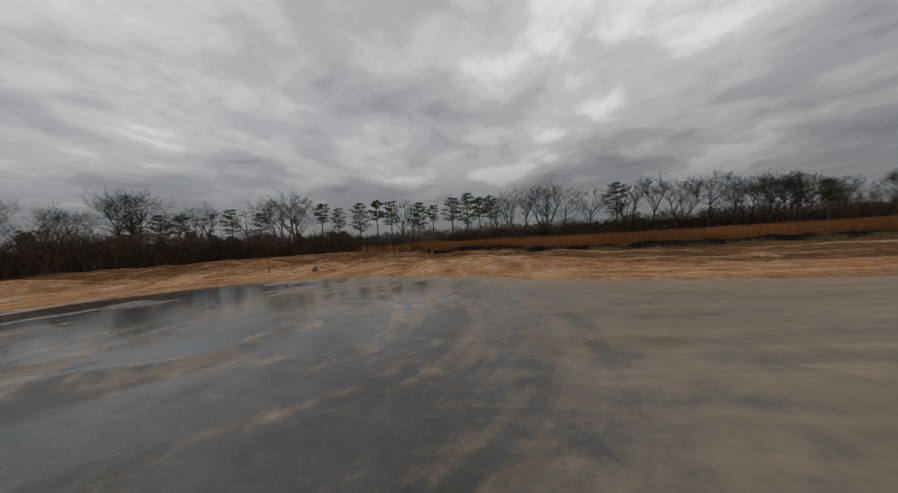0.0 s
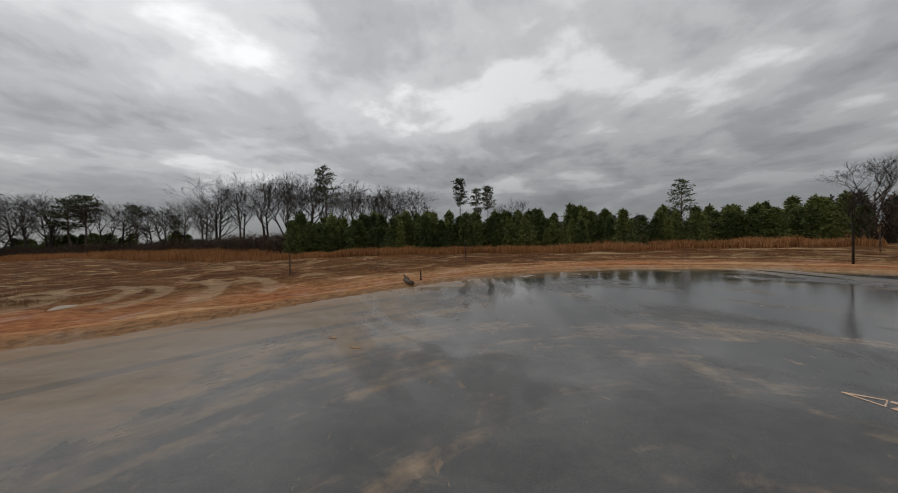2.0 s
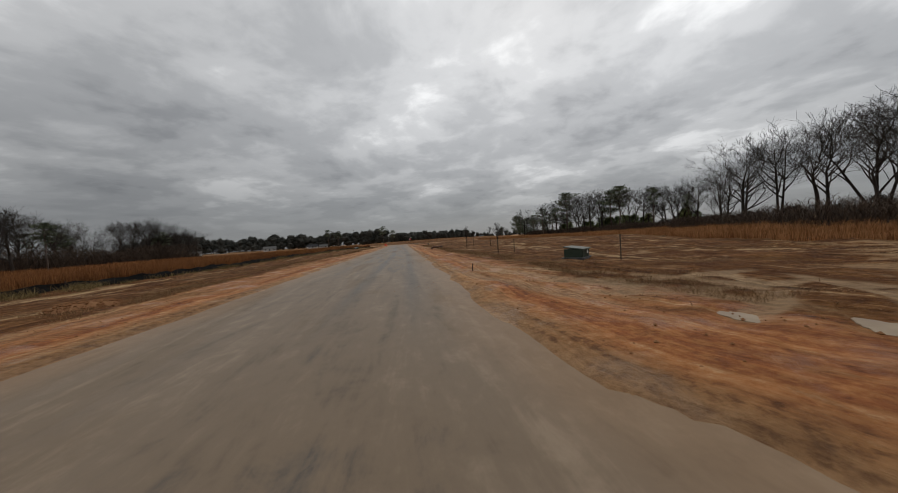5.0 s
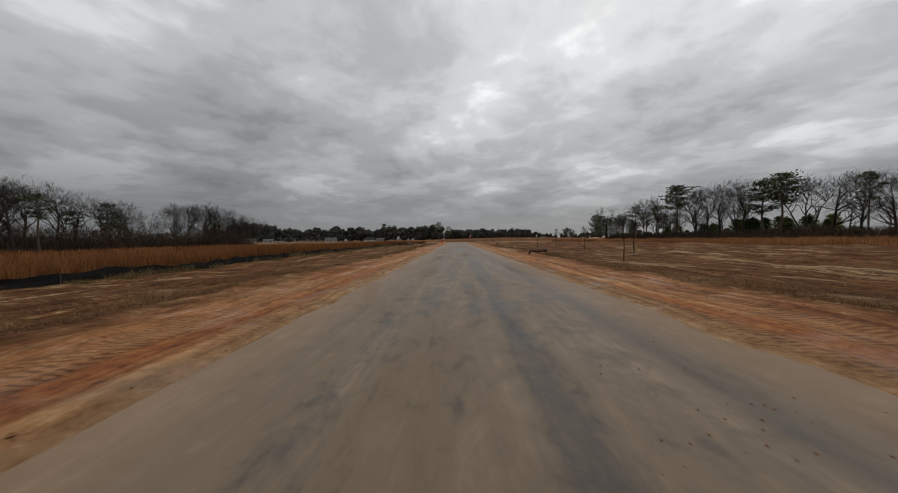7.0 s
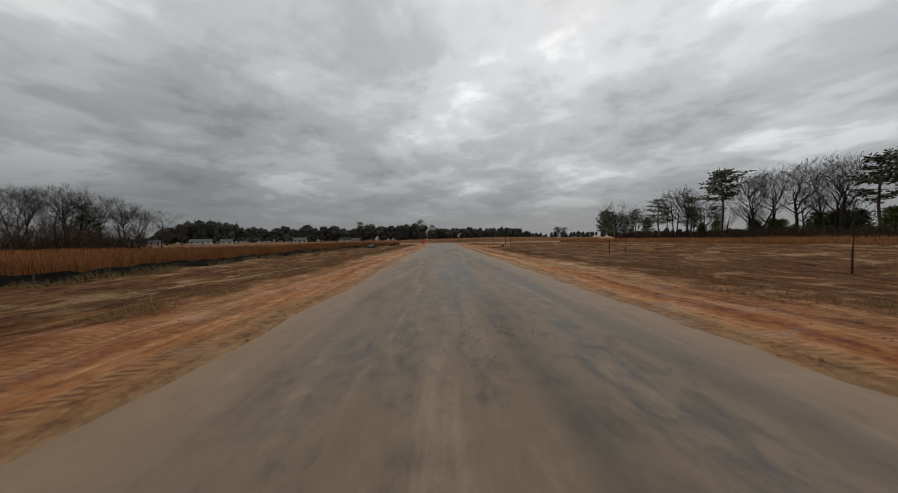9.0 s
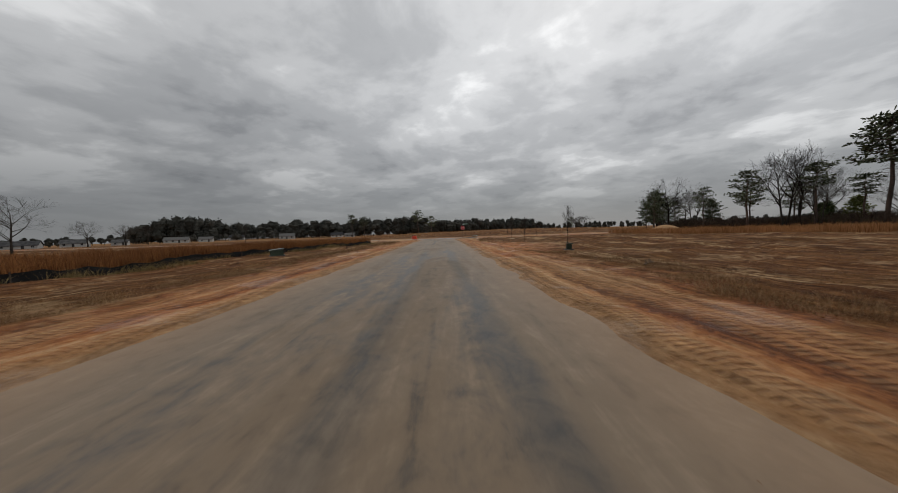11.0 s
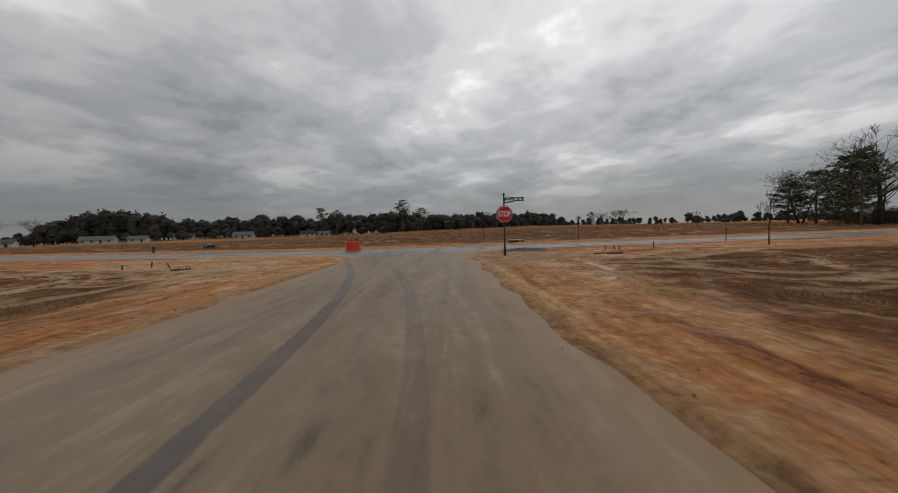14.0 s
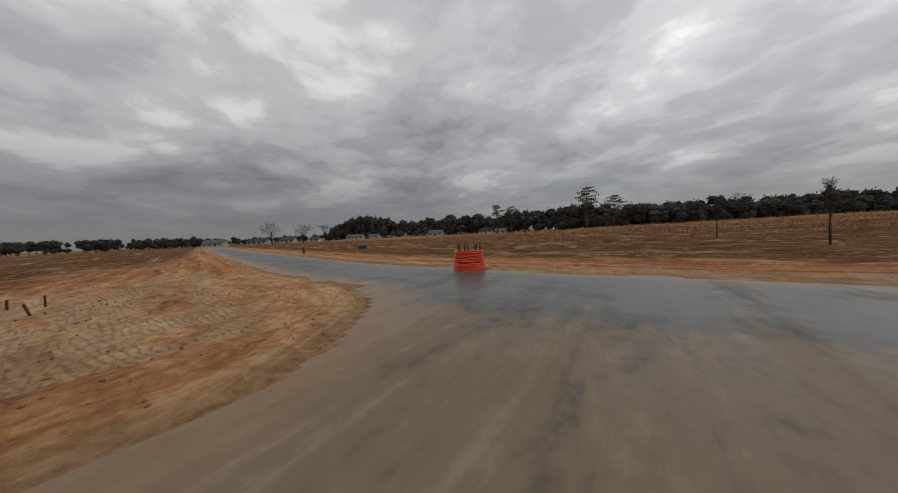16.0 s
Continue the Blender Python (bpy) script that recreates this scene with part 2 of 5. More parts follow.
stone = n.noise(n.at, 120.0, 2, 0.6)
film = n.math("ADD", n.math("ADD", n.math("MULTIPLY", drift, 0.40), n.math("MULTIPLY", smear, 0.28)), n.math("MULTIPLY", spot, 0.32))
film = n.math("ADD", film, n.math("MULTIPLY", n.step(n.math("ADD", inside, n.math("MULTIPLY", n.math("SUBTRACT", smear, 0.5), 2.0)), 1.9, 0.0), 0.24))
film = n.math("ADD", n.math("SUBTRACT", film, n.math("MULTIPLY", bowl, 0.085)), n.stored("silt"))
spin = n.vec("SUBTRACT", n.at, (-0.6, -9.5, 0.0))
far_out = n.math("SQRT", n.vec("DOT_PRODUCT", spin, spin))
turned = n.vec("MULTIPLY", n.vec("NORMALIZE", spin), (0.75, 0.75, 0.0))
swirl = n.noise(n.vec("ADD", turned, n.node("ShaderNodeCombineXYZ", {2: n.math("MULTIPLY", far_out, 1.5)}).outputs[0]), 1.0, 7, 0.62, 0.5)
film = n.math("ADD", film, n.math("MULTIPLY", bowl, n.math("MULTIPLY", n.math("SUBTRACT", swirl, 0.5), 0.9)))
spot_on = n.node("ShaderNodeSeparateXYZ", {0: n.at}).outputs
fray = n.math("MULTIPLY", n.math("SUBTRACT", n.noise(n.at, 2.2, 6, 0.65), 0.5), 0.14)


def tyre_line(dx, dy, radius, half, strength):
    """A wiped band of that half width along a circle."""
    reach = n.math("SQRT", n.math("ADD", n.math("MULTIPLY", dx, dx), n.math("MULTIPLY", dy, dy)))
    off = n.math("ABSOLUTE", n.math("ADD", n.math("SUBTRACT", reach, radius), fray))
    return n.math("MULTIPLY", n.step(off, half, half * 0.7), strength)


turn_in = n.math("MAXIMUM", n.math("SUBTRACT", spot_on[1], 116.0), 0.0)
leaving = [tyre_line(n.math("ADD", spot_on[0], 38.2), turn_in, r, 0.17, f) for r, f in ((38.0, 0.62), (39.75, 0.25))]
leaving = n.math("MULTIPLY", n.math("MAXIMUM", *leaving), n.math("MULTIPLY", n.step(spot_on[1], 101.0, 109.0), n.step(spot_on[1], 133.0, 127.0)))
round_it = [tyre_line(n.math("ADD", spot_on[0], 12.0), n.math("ADD", spot_on[1], 17.1), r, 0.15, f) for r, f in ((20.9, 0.5), (22.6, 0.38), (18.7, 0.38))]
round_it = n.math("MAXIMUM", n.math("MAXIMUM", round_it[0], round_it[1]), round_it[2])
round_it = n.math("MULTIPLY", round_it, n.math("MULTIPLY", n.step(spot_on[1], 0.0, -2.5), n.step(spot_on[0], 2.0, 3.6)))
swept = n.math("MAXIMUM", swept, n.math("MULTIPLY", n.math("MAXIMUM", leaving, round_it), n.step(n.math("ADD", spot, n.math("MULTIPLY", smear, 0.3)), 0.42, 0.58)))
film = n.math("SUBTRACT", film, n.math("MULTIPLY", swept, 0.10))
wiped = n.math("SUBTRACT", 1.0, n.math("MULTIPLY", swept, 0.75))
fleck = n.math("MULTIPLY", bowl, n.step(n.noise(n.mapped(n.at, (1, 1.7, 1), 0.4), 2.6, 7, 0.66, 0.8), 0.62, 0.68))
sandy = n.math("MULTIPLY", wiped, n.math("MAXIMUM", n.step(film, 0.42, 0.58), n.math("MULTIPLY", fleck, 0.9)))
tar = n.ramp(n.math("ADD", n.math("MULTIPLY", stone, 0.5), n.math("MULTIPLY", spot, 0.5)), [(0.3, (0.036, 0.035, 0.034)), (0.7, (0.100, 0.096, 0.091))])
mud = n.ramp(n.math("ADD", n.math("MULTIPLY", smear, 0.6), n.math("MULTIPLY", spot, 0.4)), [(0.32, (0.115, 0.080, 0.049)), (0.5, (0.195, 0.138, 0.087)), (0.68, (0.290, 0.213, 0.141))])
paved = n.mix(n.math("MULTIPLY", sandy, 0.92), tar, n.mix(n.math("MULTIPLY", n.step(inside, 1.3, 0.0), 0.6), mud, n.mix(spot, (0.20, 0.108, 0.050), (0.38, 0.245, 0.135))))
n.put(n.bsdf.inputs["Base Color"], n.mix(n.math("MULTIPLY", swept, n.math("ADD", 0.25, n.math("MULTIPLY", smear, 0.7))), paved, (0.047, 0.041, 0.034)))
pool = n.math("MULTIPLY", n.math("ADD", n.math("MULTIPLY", bowl, 0.7), 0.3), n.step(drift, 0.62, 0.50))
gloss = n.math("SUBTRACT", n.math("SUBTRACT", 0.56, n.math("MULTIPLY", bowl, 0.12)), n.math("MULTIPLY", pool, 0.385))
n.put(n.bsdf.inputs["Roughness"], n.math("ADD", gloss, n.math("MULTIPLY", n.math("MULTIPLY", sandy, n.math("SUBTRACT", 1.0, bowl)), 0.10)))
n.put(n.bsdf.inputs["Specular IOR Level"], n.math("ADD", 0.26, n.math("MULTIPLY", bowl, 0.24)))
bump(n, n.math("ADD", n.math("MULTIPLY", stone, 0.5), n.math("MULTIPLY", smear, 0.8)), n.math("SUBTRACT", 0.16, n.math("MULTIPLY", pool, 0.13)), 0.02)

puddle_water, n = material("puddle_water")
n.put(n.bsdf.inputs["Base Color"], n.ramp(n.noise(n.at, 1.5, 4), [(0.3, (0.25, 0.175, 0.105)), (0.7, (0.34, 0.25, 0.155))]))
n.put(n.bsdf.inputs["Roughness"], 0.42)
n.put(n.bsdf.inputs["Specular IOR Level"], 0.2)
bump(n, n.noise(n.at, 4.0, 3), 0.05)

bark_grey = surface("bark_grey", (0.020, 0.016, 0.013), (0.060, 0.050, 0.042), 1.5, 22, 0.9, relief=0.5, each=0.3, stretch=(1, 1, 0.3), specular=0.15)
bark_pine = surface("bark_pine", (0.05, 0.036, 0.028), (0.15, 0.10, 0.075), 1.5, 22, 0.9, relief=0.5, each=0.2, stretch=(1, 1, 0.3))
needles = surface("needles", (0.040, 0.052, 0.030), (0.125, 0.142, 0.078), 0.6, 12, 0.65, relief=0, island=0.5, each=0.3, specular=0.2)
young_needles = surface("young_needles", (0.038, 0.058, 0.016), (0.17, 0.19, 0.052), 0.5, 12, 0.65, relief=0, island=0.5, each=0.5, specular=0.25)
brush_twigs = surface("brush_twigs", (0.028, 0.020, 0.015), (0.100, 0.070, 0.050), 0.2, 8, 0.9, relief=0, island=0.5, specular=0.1)
# Distant foliage: a little air haze is mixed into its own dull colour.
hazed_leaf = surface("hazed_leaf", (0.030, 0.032, 0.028), (0.076, 0.074, 0.064), 0.12, 1.2, 0.85, relief=0, island=0.25, specular=0.1)
sedge = surface("sedge", (0.115, 0.044, 0.015), (0.34, 0.150, 0.055), 0.12, 3, 0.8, relief=0, island=0.45, specular=0.1)
sedge_pale = surface("sedge_pale", (0.20, 0.088, 0.033), (0.48, 0.245, 0.105), 0.12, 3, 0.8, relief=0, island=0.45, specular=0.1)
dry_grass = surface("dry_grass", (0.125, 0.070, 0.032), (0.34, 0.215, 0.112), 0.15, 3, 0.85, relief=0, island=0.6, specular=0.1)
straw = surface("straw", (0.10, 0.068, 0.026), (0.27, 0.20, 0.09), 0.4, 5, 0.85, relief=0, island=0.5, specular=0.1)
silt_fabric = surface("silt_fabric", (0.006, 0.006, 0.006), (0.020, 0.019, 0.019), 1.5, 60, 0.92, specular=0.2)
stake_wood = surface("stake_wood", (0.030, 0.021, 0.015), (0.095, 0.066, 0.046), 4, 60, 0.85, each=0.3, stretch=(1, 1, 0.15))
rust_steel = surface("rust_steel", (0.035, 0.016, 0.011), (0.12, 0.055, 0.035), 8, 80, 0.75, metal=0.2)
lid_green = surface("lid_green", (0.045, 0.060, 0.042), (0.095, 0.110, 0.082), 1.5, 30, 0.45, each=0.2)
box_green = surface("box_green", (0.018, 0.030, 0.019), (0.040, 0.056, 0.036), 1.5, 30, 0.6, each=0.2, specular=0.3)
black_plastic = surface("black_plastic", (0.010, 0.010, 0.011), (0.030, 0.029, 0.028), 4, 60, 0.45)
black_paint = surface("black_paint", (0.008, 0.008, 0.009), (0.022, 0.021, 0.021), 5, 80, 0.4)
orange_conduit = surface("orange_conduit", (0.62, 0.045, 0.016), (0.86, 0.10, 0.03), 2.0, 30, 0.42)
sign_red = surface("sign_red", (0.42, 0.012, 0.022), (0.53, 0.020, 0.032), 2, 60, 0.4, relief=0.05)
sign_green = surface("sign_green", (0.008, 0.115, 0.065), (0.012, 0.15, 0.085), 2, 60, 0.4, relief=0.05)
sign_white = surface("sign_white", (0.68, 0.68, 0.67), (0.82, 0.82, 0.81), 3, 60, 0.4, relief=0.05)
paint_orange = surface("paint_orange", (0.52, 0.30, 0.18), (0.80, 0.60, 0.44), 5, 40, 0.7, relief=0)
paint_dull = surface("paint_dull", (0.20, 0.12, 0.06), (0.38, 0.22, 0.10), 5, 40, 0.7, relief=0)
gravel_grey = surface("gravel_grey", (0.045, 0.045, 0.048), (0.16, 0.155, 0.15), 3, 25, 0.9, relief=0.9, island=0.4)
siding_white = surface("siding_white", (0.32, 0.32, 0.315), (0.50, 0.50, 0.485), 0.4, 8, 0.7, each=0.3)
shingle_grey = surface("shingle_grey", (0.035, 0.035, 0.038), (0.115, 0.112, 0.108), 0.6, 12, 0.9, each=0.6, specular=0.1)
window_dark = surface("window_dark", (0.02, 0.022, 0.025), (0.05, 0.052, 0.055), 2, 10, 0.15, relief=0)
clod_clay = surface("clod_clay", (0.24, 0.115, 0.052), (0.47, 0.29, 0.15), 3, 25, 0.9, relief=0.15, each=0.5, specular=0.1)
clod_pale = surface("clod_pale", (0.30, 0.215, 0.13), (0.50, 0.39, 0.26), 3, 25, 0.9, relief=0.8, specular=0.1)
hydrant_paint = surface("hydrant_paint", (0.03, 0.02, 0.018), (0.09, 0.05, 0.04), 5, 40, 0.6)
log_bark = surface("log_bark", (0.05, 0.033, 0.021), (0.15, 0.105, 0.07), 3, 30, 0.9, relief=0.8, stretch=(1, 1, 0.2))


# ---------------------------------------------------------------- builders
class Geo:
    """Plain lists of corners and faces, turned into one mesh."""

    def __init__(self):
        self.v, self.f = [], []

    def tube(self, pts, radii, sides=6, cap=True):
        pts = [Vector(p) for p in pts]
        base = len(self.v)
        for i, p in enumerate(pts):
            d = (pts[min(i + 1, len(pts) - 1)] - pts[max(i - 1, 0)])
            d = d.normalized() if d.length > 1e-6 else Vector((0, 0, 1))
            a = d.cross(Vector((0.31, 0.95, 0.07)))
            a = a.normalized() if a.length > 1e-4 else d.orthogonal().normalized()
            b = d.cross(a)
            for k in range(sides):
                q = 2 * math.pi * k / sides
                self.v.append(tuple(p + (a * math.cos(q) + b * math.sin(q)) * radii[i]))
        for i in range(len(pts) - 1):
            for k in range(sides):
                c, e = base + i * sides + k, base + i * sides + (k + 1) % sides
                self.f.append((c, e, e + sides, c + sides))
        if cap:
            self.f.append(tuple(range(base + sides - 1, base - 1, -1)))
            self.f.append(tuple(range(base + (len(pts) - 1) * sides, base + len(pts) * sides)))

    def box(self, x0, x1, y0, y1, z0, z1):
        b = len(self.v)
        self.v += [(x, y, z) for z in (z0, z1) for x, y in ((x0, y0), (x1, y0), (x1, y1), (x0, y1))]
        self.f += [tuple(b + i for i in q) for q in ((3, 2, 1, 0), (4, 5, 6, 7), (0, 1, 5, 4), (1, 2, 6, 5), (2, 3, 7, 6), (3, 0, 4, 7))]

    def leaf(self, p, d, side, length, width):
        b = len(self.v)
        p, e = Vector(p), Vector(d) * length
        s = Vector(side) * width / 2
        self.v += [tuple(p - s * 0.6), tuple(p + s * 0.6), tuple(p + e * 0.6 + s), tuple(p + e), tuple(p + e * 0.6 - s)]
        self.f.append((b, b + 1, b + 2, b + 3, b + 4))

    def mesh(self, name, mat, smooth=False):
        me = bpy.data.meshes.new(name)
        me.from_pydata(self.v, [], self.f)
        me.materials.append(mat)
        if smooth:
            me.polygons.foreach_set("use_smooth", [True] * len(me.polygons))
        me.update()
        return me


def part(name, geo, mat, parent, label="", smooth=False):
    ob = new(name, geo.mesh(name, mat, smooth) if isinstance(geo, Geo) else geo)
    ob.parent = parent
    if label:
        ob["label"] = label
    return ob


def thing(name, label, category, group="", at=(0, 0, 0), turn=0.0):
    ob = new(name)
    ob.matrix_basis = pose(*at, 0, 0, turn)
    return tagged(ob, label, category, group)


def bevelled(geo, mat, name, width=0.01, segments=2):
    me = geo.mesh(name, mat)
    bm = bmesh.new()
    bm.from_mesh(me)
    bmesh.ops.bevel(bm, geom=bm.edges[:], offset=width, segments=segments, affect="EDGES", profile=0.6)
    bm.to_mesh(me)
    bm.free()
    return me


def unit(rng):
    v = Vector((rng.gauss(0, 1), rng.gauss(0, 1), rng.gauss(0, 1)))
    return v.normalized()


# ---------------------------------------------------------------- plan
ROAD_HALF = 3.6
BOWL = (2.1, -14.0, 10.1)
CROSS = ((-420.0, 255.0), (-110.0, 166.5), (-45.0, 148.6), (-16.0, 141.2), (-3.0, 139.4), (12.0, 139.3), (40.0, 140.5), (320.0, 152.0))
CROSS_HALF = 2.7


def smooth_min(a, b, k):
    h = np.clip(0.5 + 0.5 * (b - a) / k, 0, 1)
    return b + (a - b) * h - k * h * (1 - h)


def road_distance(x, y):
    """Metres to the edge of the asphalt, negative on it."""
    main = np.maximum(np.abs(x) - ROAD_HALF, np.maximum(-14 - y, y - 139))
    bowl = np.hypot(x - BOWL[0], y - BOWL[1]) - BOWL[2]
    cross = np.full(np.shape(x), 1e9)
    for (ax, ay), (bx, by) in zip(CROSS, CROSS[1:]):
        u = np.clip(((x - ax) * (bx - ax) + (y - ay) * (by - ay)) / ((bx - ax) ** 2 + (by - ay) ** 2), 0, 1)
        cross = np.minimum(cross, np.hypot(x - ax - u * (bx - ax), y - ay - u * (by - ay)) - CROSS_HALF)
    return smooth_min(smooth_min(main, bowl, 9.0), cross, 6.0) + 0.13 * lattice(x, y, 1.3, 81) + 0.03 * lattice(x, y, 0.7, 83)


def lattice(x, y, cell, seed):
    """Smooth value noise on arrays, about -1 to 1."""
    gx, gy = x / cell, y / cell
    ix, iy = np.floor(gx).astype(np.int64), np.floor(gy).astype(np.int64)
    fx, fy = gx - ix, gy - iy
    fx, fy = fx * fx * (3 - 2 * fx), fy * fy * (3 - 2 * fy)

    def h(a, b):
        k = (a * 374761393 + b * 668265263 + seed * 974711) & 0x7FFFFFFF
        k = ((k ^ (k >> 13)) * 1274126177) & 0x7FFFFFFF
        return ((k ^ (k >> 16)) & 0xFFFF) / 32767.5 - 1

    return (h(ix, iy) * (1 - fx) + h(ix + 1, iy) * fx) * (1 - fy) + (h(ix, iy + 1) * (1 - fx) + h(ix + 1, iy + 1) * fx) * fy


# ruts that vehicles left across the lots: start, end, bend
RUTS = ((11.8, 6.8, 7.0, 2.6, 0.5), (12.8, 4.6, 7.6, 0.2, 0.6), (13.6, 3.0, 8.2, -1.8, 0.4), (9.0, 127.0, 30.0, 131.0, 1.0), (8.0, 122.5, 26.0, 124.0, -0.8), (9.0, 118.0, 24.0, 117.0, 0.6),
        (-9.0, 131.0, -20.0, 135.0, 0.5), (-5.0, 132.5, -24.0, 137.5, 0.3), (-6.2, 130.0, -13.0, 126.5, 0.3), (-7.5, 134.8, -9.5, 126.0, 0.7), (5.2, 126.5, 14.0, 121.5, 0.3), (5.4, 129.0, 15.0, 128.0, -0.4), (8.0, 98.0, 24.0, 104.0, 0.7),
        (-5.2, 127.0, -16.0, 134.0, 0.8), (-6.0, 134.0, -14.0, 123.5, -0.6), (-8.5, 121.0, -6.2, 135.5, 0.5), (-19.0, 128.0, -6.0, 130.5, 0.4), (4.6, 14.5, 9.5, 3.0, 0.4), (5.4, 19.0, 7.4, 4.0, -0.5), (12.5, 6.0, 5.0, 8.5, 0.6))


def rut_field(x, y):
    m = np.zeros(np.shape(x))
    for ax, ay, bx, by, bend in RUTS:
        ux, uy = bx - ax, by - ay
        size = math.hypot(ux, uy)
        u = ((x - ax) * ux + (y - ay) * uy) / size ** 2
        side = ((x - ax) * -uy + (y - ay) * ux) / size - bend * np.sin(np.clip(u, 0, 1) * math.pi) * 2
        track = np.minimum(np.abs(side - 0.8), np.abs(side + 0.8))
        m = np.maximum(m, np.clip(1 - track / 0.34, 0, 1) * np.clip(u * 6, 0, 1) * np.clip((1 - u) * 6, 0, 1))
    return m


# pools of rain in the mud: place, half length, half width, turn
PUDDLES = ((7.2, 3.5, 0.36, 0.18, 60), (8.1, 2.5, 0.34, 0.24, 30), (5.6, 92.1, 0.50, 0.28, 10), (-8.6, 130.0, 0.75, 0.35, 15), (7.9, 126.3, 1.7, 0.2, 84), (6.7, 123.7, 0.42, 0.18, 60), (6.6, 107.5, 0.7, 0.15, -60))


def bare_height(x, y):
    d = road_distance(x, y)
    out = np.maximum(d, 0)
    near = np.clip(1 - out / 9, 0, 1)
    z = -0.04 + 0.085 * np.clip(out / 0.35, 0, 1) + 0.007 * lattice(x, y, 0.9, 3)
    z = z + np.clip((out - 0.25) / 1.0, 0, 1) * (0.028 * lattice(x, y, 0.45, 5) + 0.05 * lattice(x, y, 1.7, 7))
    z = z + near * np.clip((out - 0.25) / 0.6, 0, 1) * 0.03 * np.sin(out * 4.4 + 1.6 * lattice(x, y, 6.0, 9)) * (0.6 + 0.4 * lattice(x, y, 4.0, 15))
    z = z + np.clip((out - 3) / 12, 0, 1) * (0.16 * lattice(x, y, 7.0, 11) + 0.13 * lattice(x, y, 2.2, 13) + 0.05 * lattice(x, y, 0.8, 14))
    rough_lot = np.clip((4 - y) / 8, 0, 1) * np.clip((8 - x) / 8, 0, 1) * np.clip((out - 1.5) / 5, 0, 1) * np.clip((45 - out) / 10, 0, 1)
    z = z + rough_lot * (0.30 * np.abs(lattice(x, y, 3.2, 71)) + 0.16 * np.abs(lattice(x, y, 1.2, 73)) + 0.35 * lattice(x, y, 9.0, 75))
    corner = np.exp(-((x - 6.0) / 3.4) ** 4 - ((y - 133) / 6.5) ** 4)
    z = z * (1 - 0.35 * corner) - 0.07 * rut_field(x, y)
    z = z + np.clip((out - 25) / 120, 0, 1) * 1.2 * lattice(x, y, 90.0, 17)
    z = z + 1.8 * np.exp(-(((x - 30) / 60) ** 2 + ((y - 215) / 38) ** 2))
    z = np.where(d < -0.6, -0.12, z)
    return z


LEVELS = bare_height(np.array([p[0] for p in PUDDLES]), np.array([p[1] for p in PUDDLES]))


def ground_height(x, y):
    """The bare ground, with a shallow level hollow round each pool."""
    z = bare_height(x, y)
    for (px, py, a, b, turn), level in zip(PUDDLES, LEVELS):
        c, q = math.cos(radians(turn)), math.sin(radians(turn))
        u, v = ((x - px) * c + (y - py) * q) / (a + 0.3), ((y - py) * c - (x - px) * q) / (b + 0.3)
        hollow = np.exp(-(u * u + v * v) ** 2)
        z = z * (1 - hollow) + (level - 0.012 + 0.05 * (u * u + v * v - 0.55)) * hollow
    return z


def ground_at(x, y):
    return float(bare_height(np.array([float(x)]), np.array([float(y)]))[0])


def spaced(lo, hi, fine_lo, fine_hi, step, grow):
    a = list(np.arange(fine_lo, fine_hi + 1e-6, step))
    s = step
    while a[-1] < hi:
        s *= grow
        a.append(a[-1] + s)
    s, head = step, []
    p = a[0]
    while p > lo:
        s *= grow
        p -= s
        head.append(p)
    return np.array(head[::-1] + a)


def sheet(name, xs, ys, mat, height, attrs, keep=None):
    gx, gy = np.meshgrid(xs, ys)
    z = height(gx, gy)
    co = np.stack([gx, gy, z], -1).reshape(-1, 3)
    nx, ny = len(xs), len(ys)
    i = np.arange(nx * ny).reshape(ny, nx)
    quads = np.stack([i[:-1, :-1], i[:-1, 1:], i[1:, 1:], i[1:, :-1]], -1).reshape(-1, 4)
    if keep is not None:
        inside_it = keep(gx, gy).reshape(-1)
        quads = quads[inside_it[quads].any(1)]
        used = np.unique(quads)
        back = np.full(nx * ny, -1)
        back[used] = np.arange(len(used))
        quads, co = back[quads], co[used]
    me = bpy.data.meshes.new(name)
    me.vertices.add(len(co))
    me.vertices.foreach_set("co", co.astype(np.float32).ravel())
    me.loops.add(quads.size)
    me.loops.foreach_set("vertex_index", quads.astype(np.int32).ravel())
    me.polygons.add(len(quads))
    me.polygons.foreach_set("loop_start", np.arange(0, quads.size, 4, dtype=np.int32))
    me.polygons.foreach_set("use_smooth", np.ones(len(quads), dtype=bool))
    me.update(calc_edges=True)
    for key, fn in attrs.items():
        at = me.attributes.new(key, "FLOAT", "POINT")
        at.data.foreach_set("value", fn(co[:, 0], co[:, 1]).astype(np.float32))
    me.materials.append(mat)
    return new(name, me)


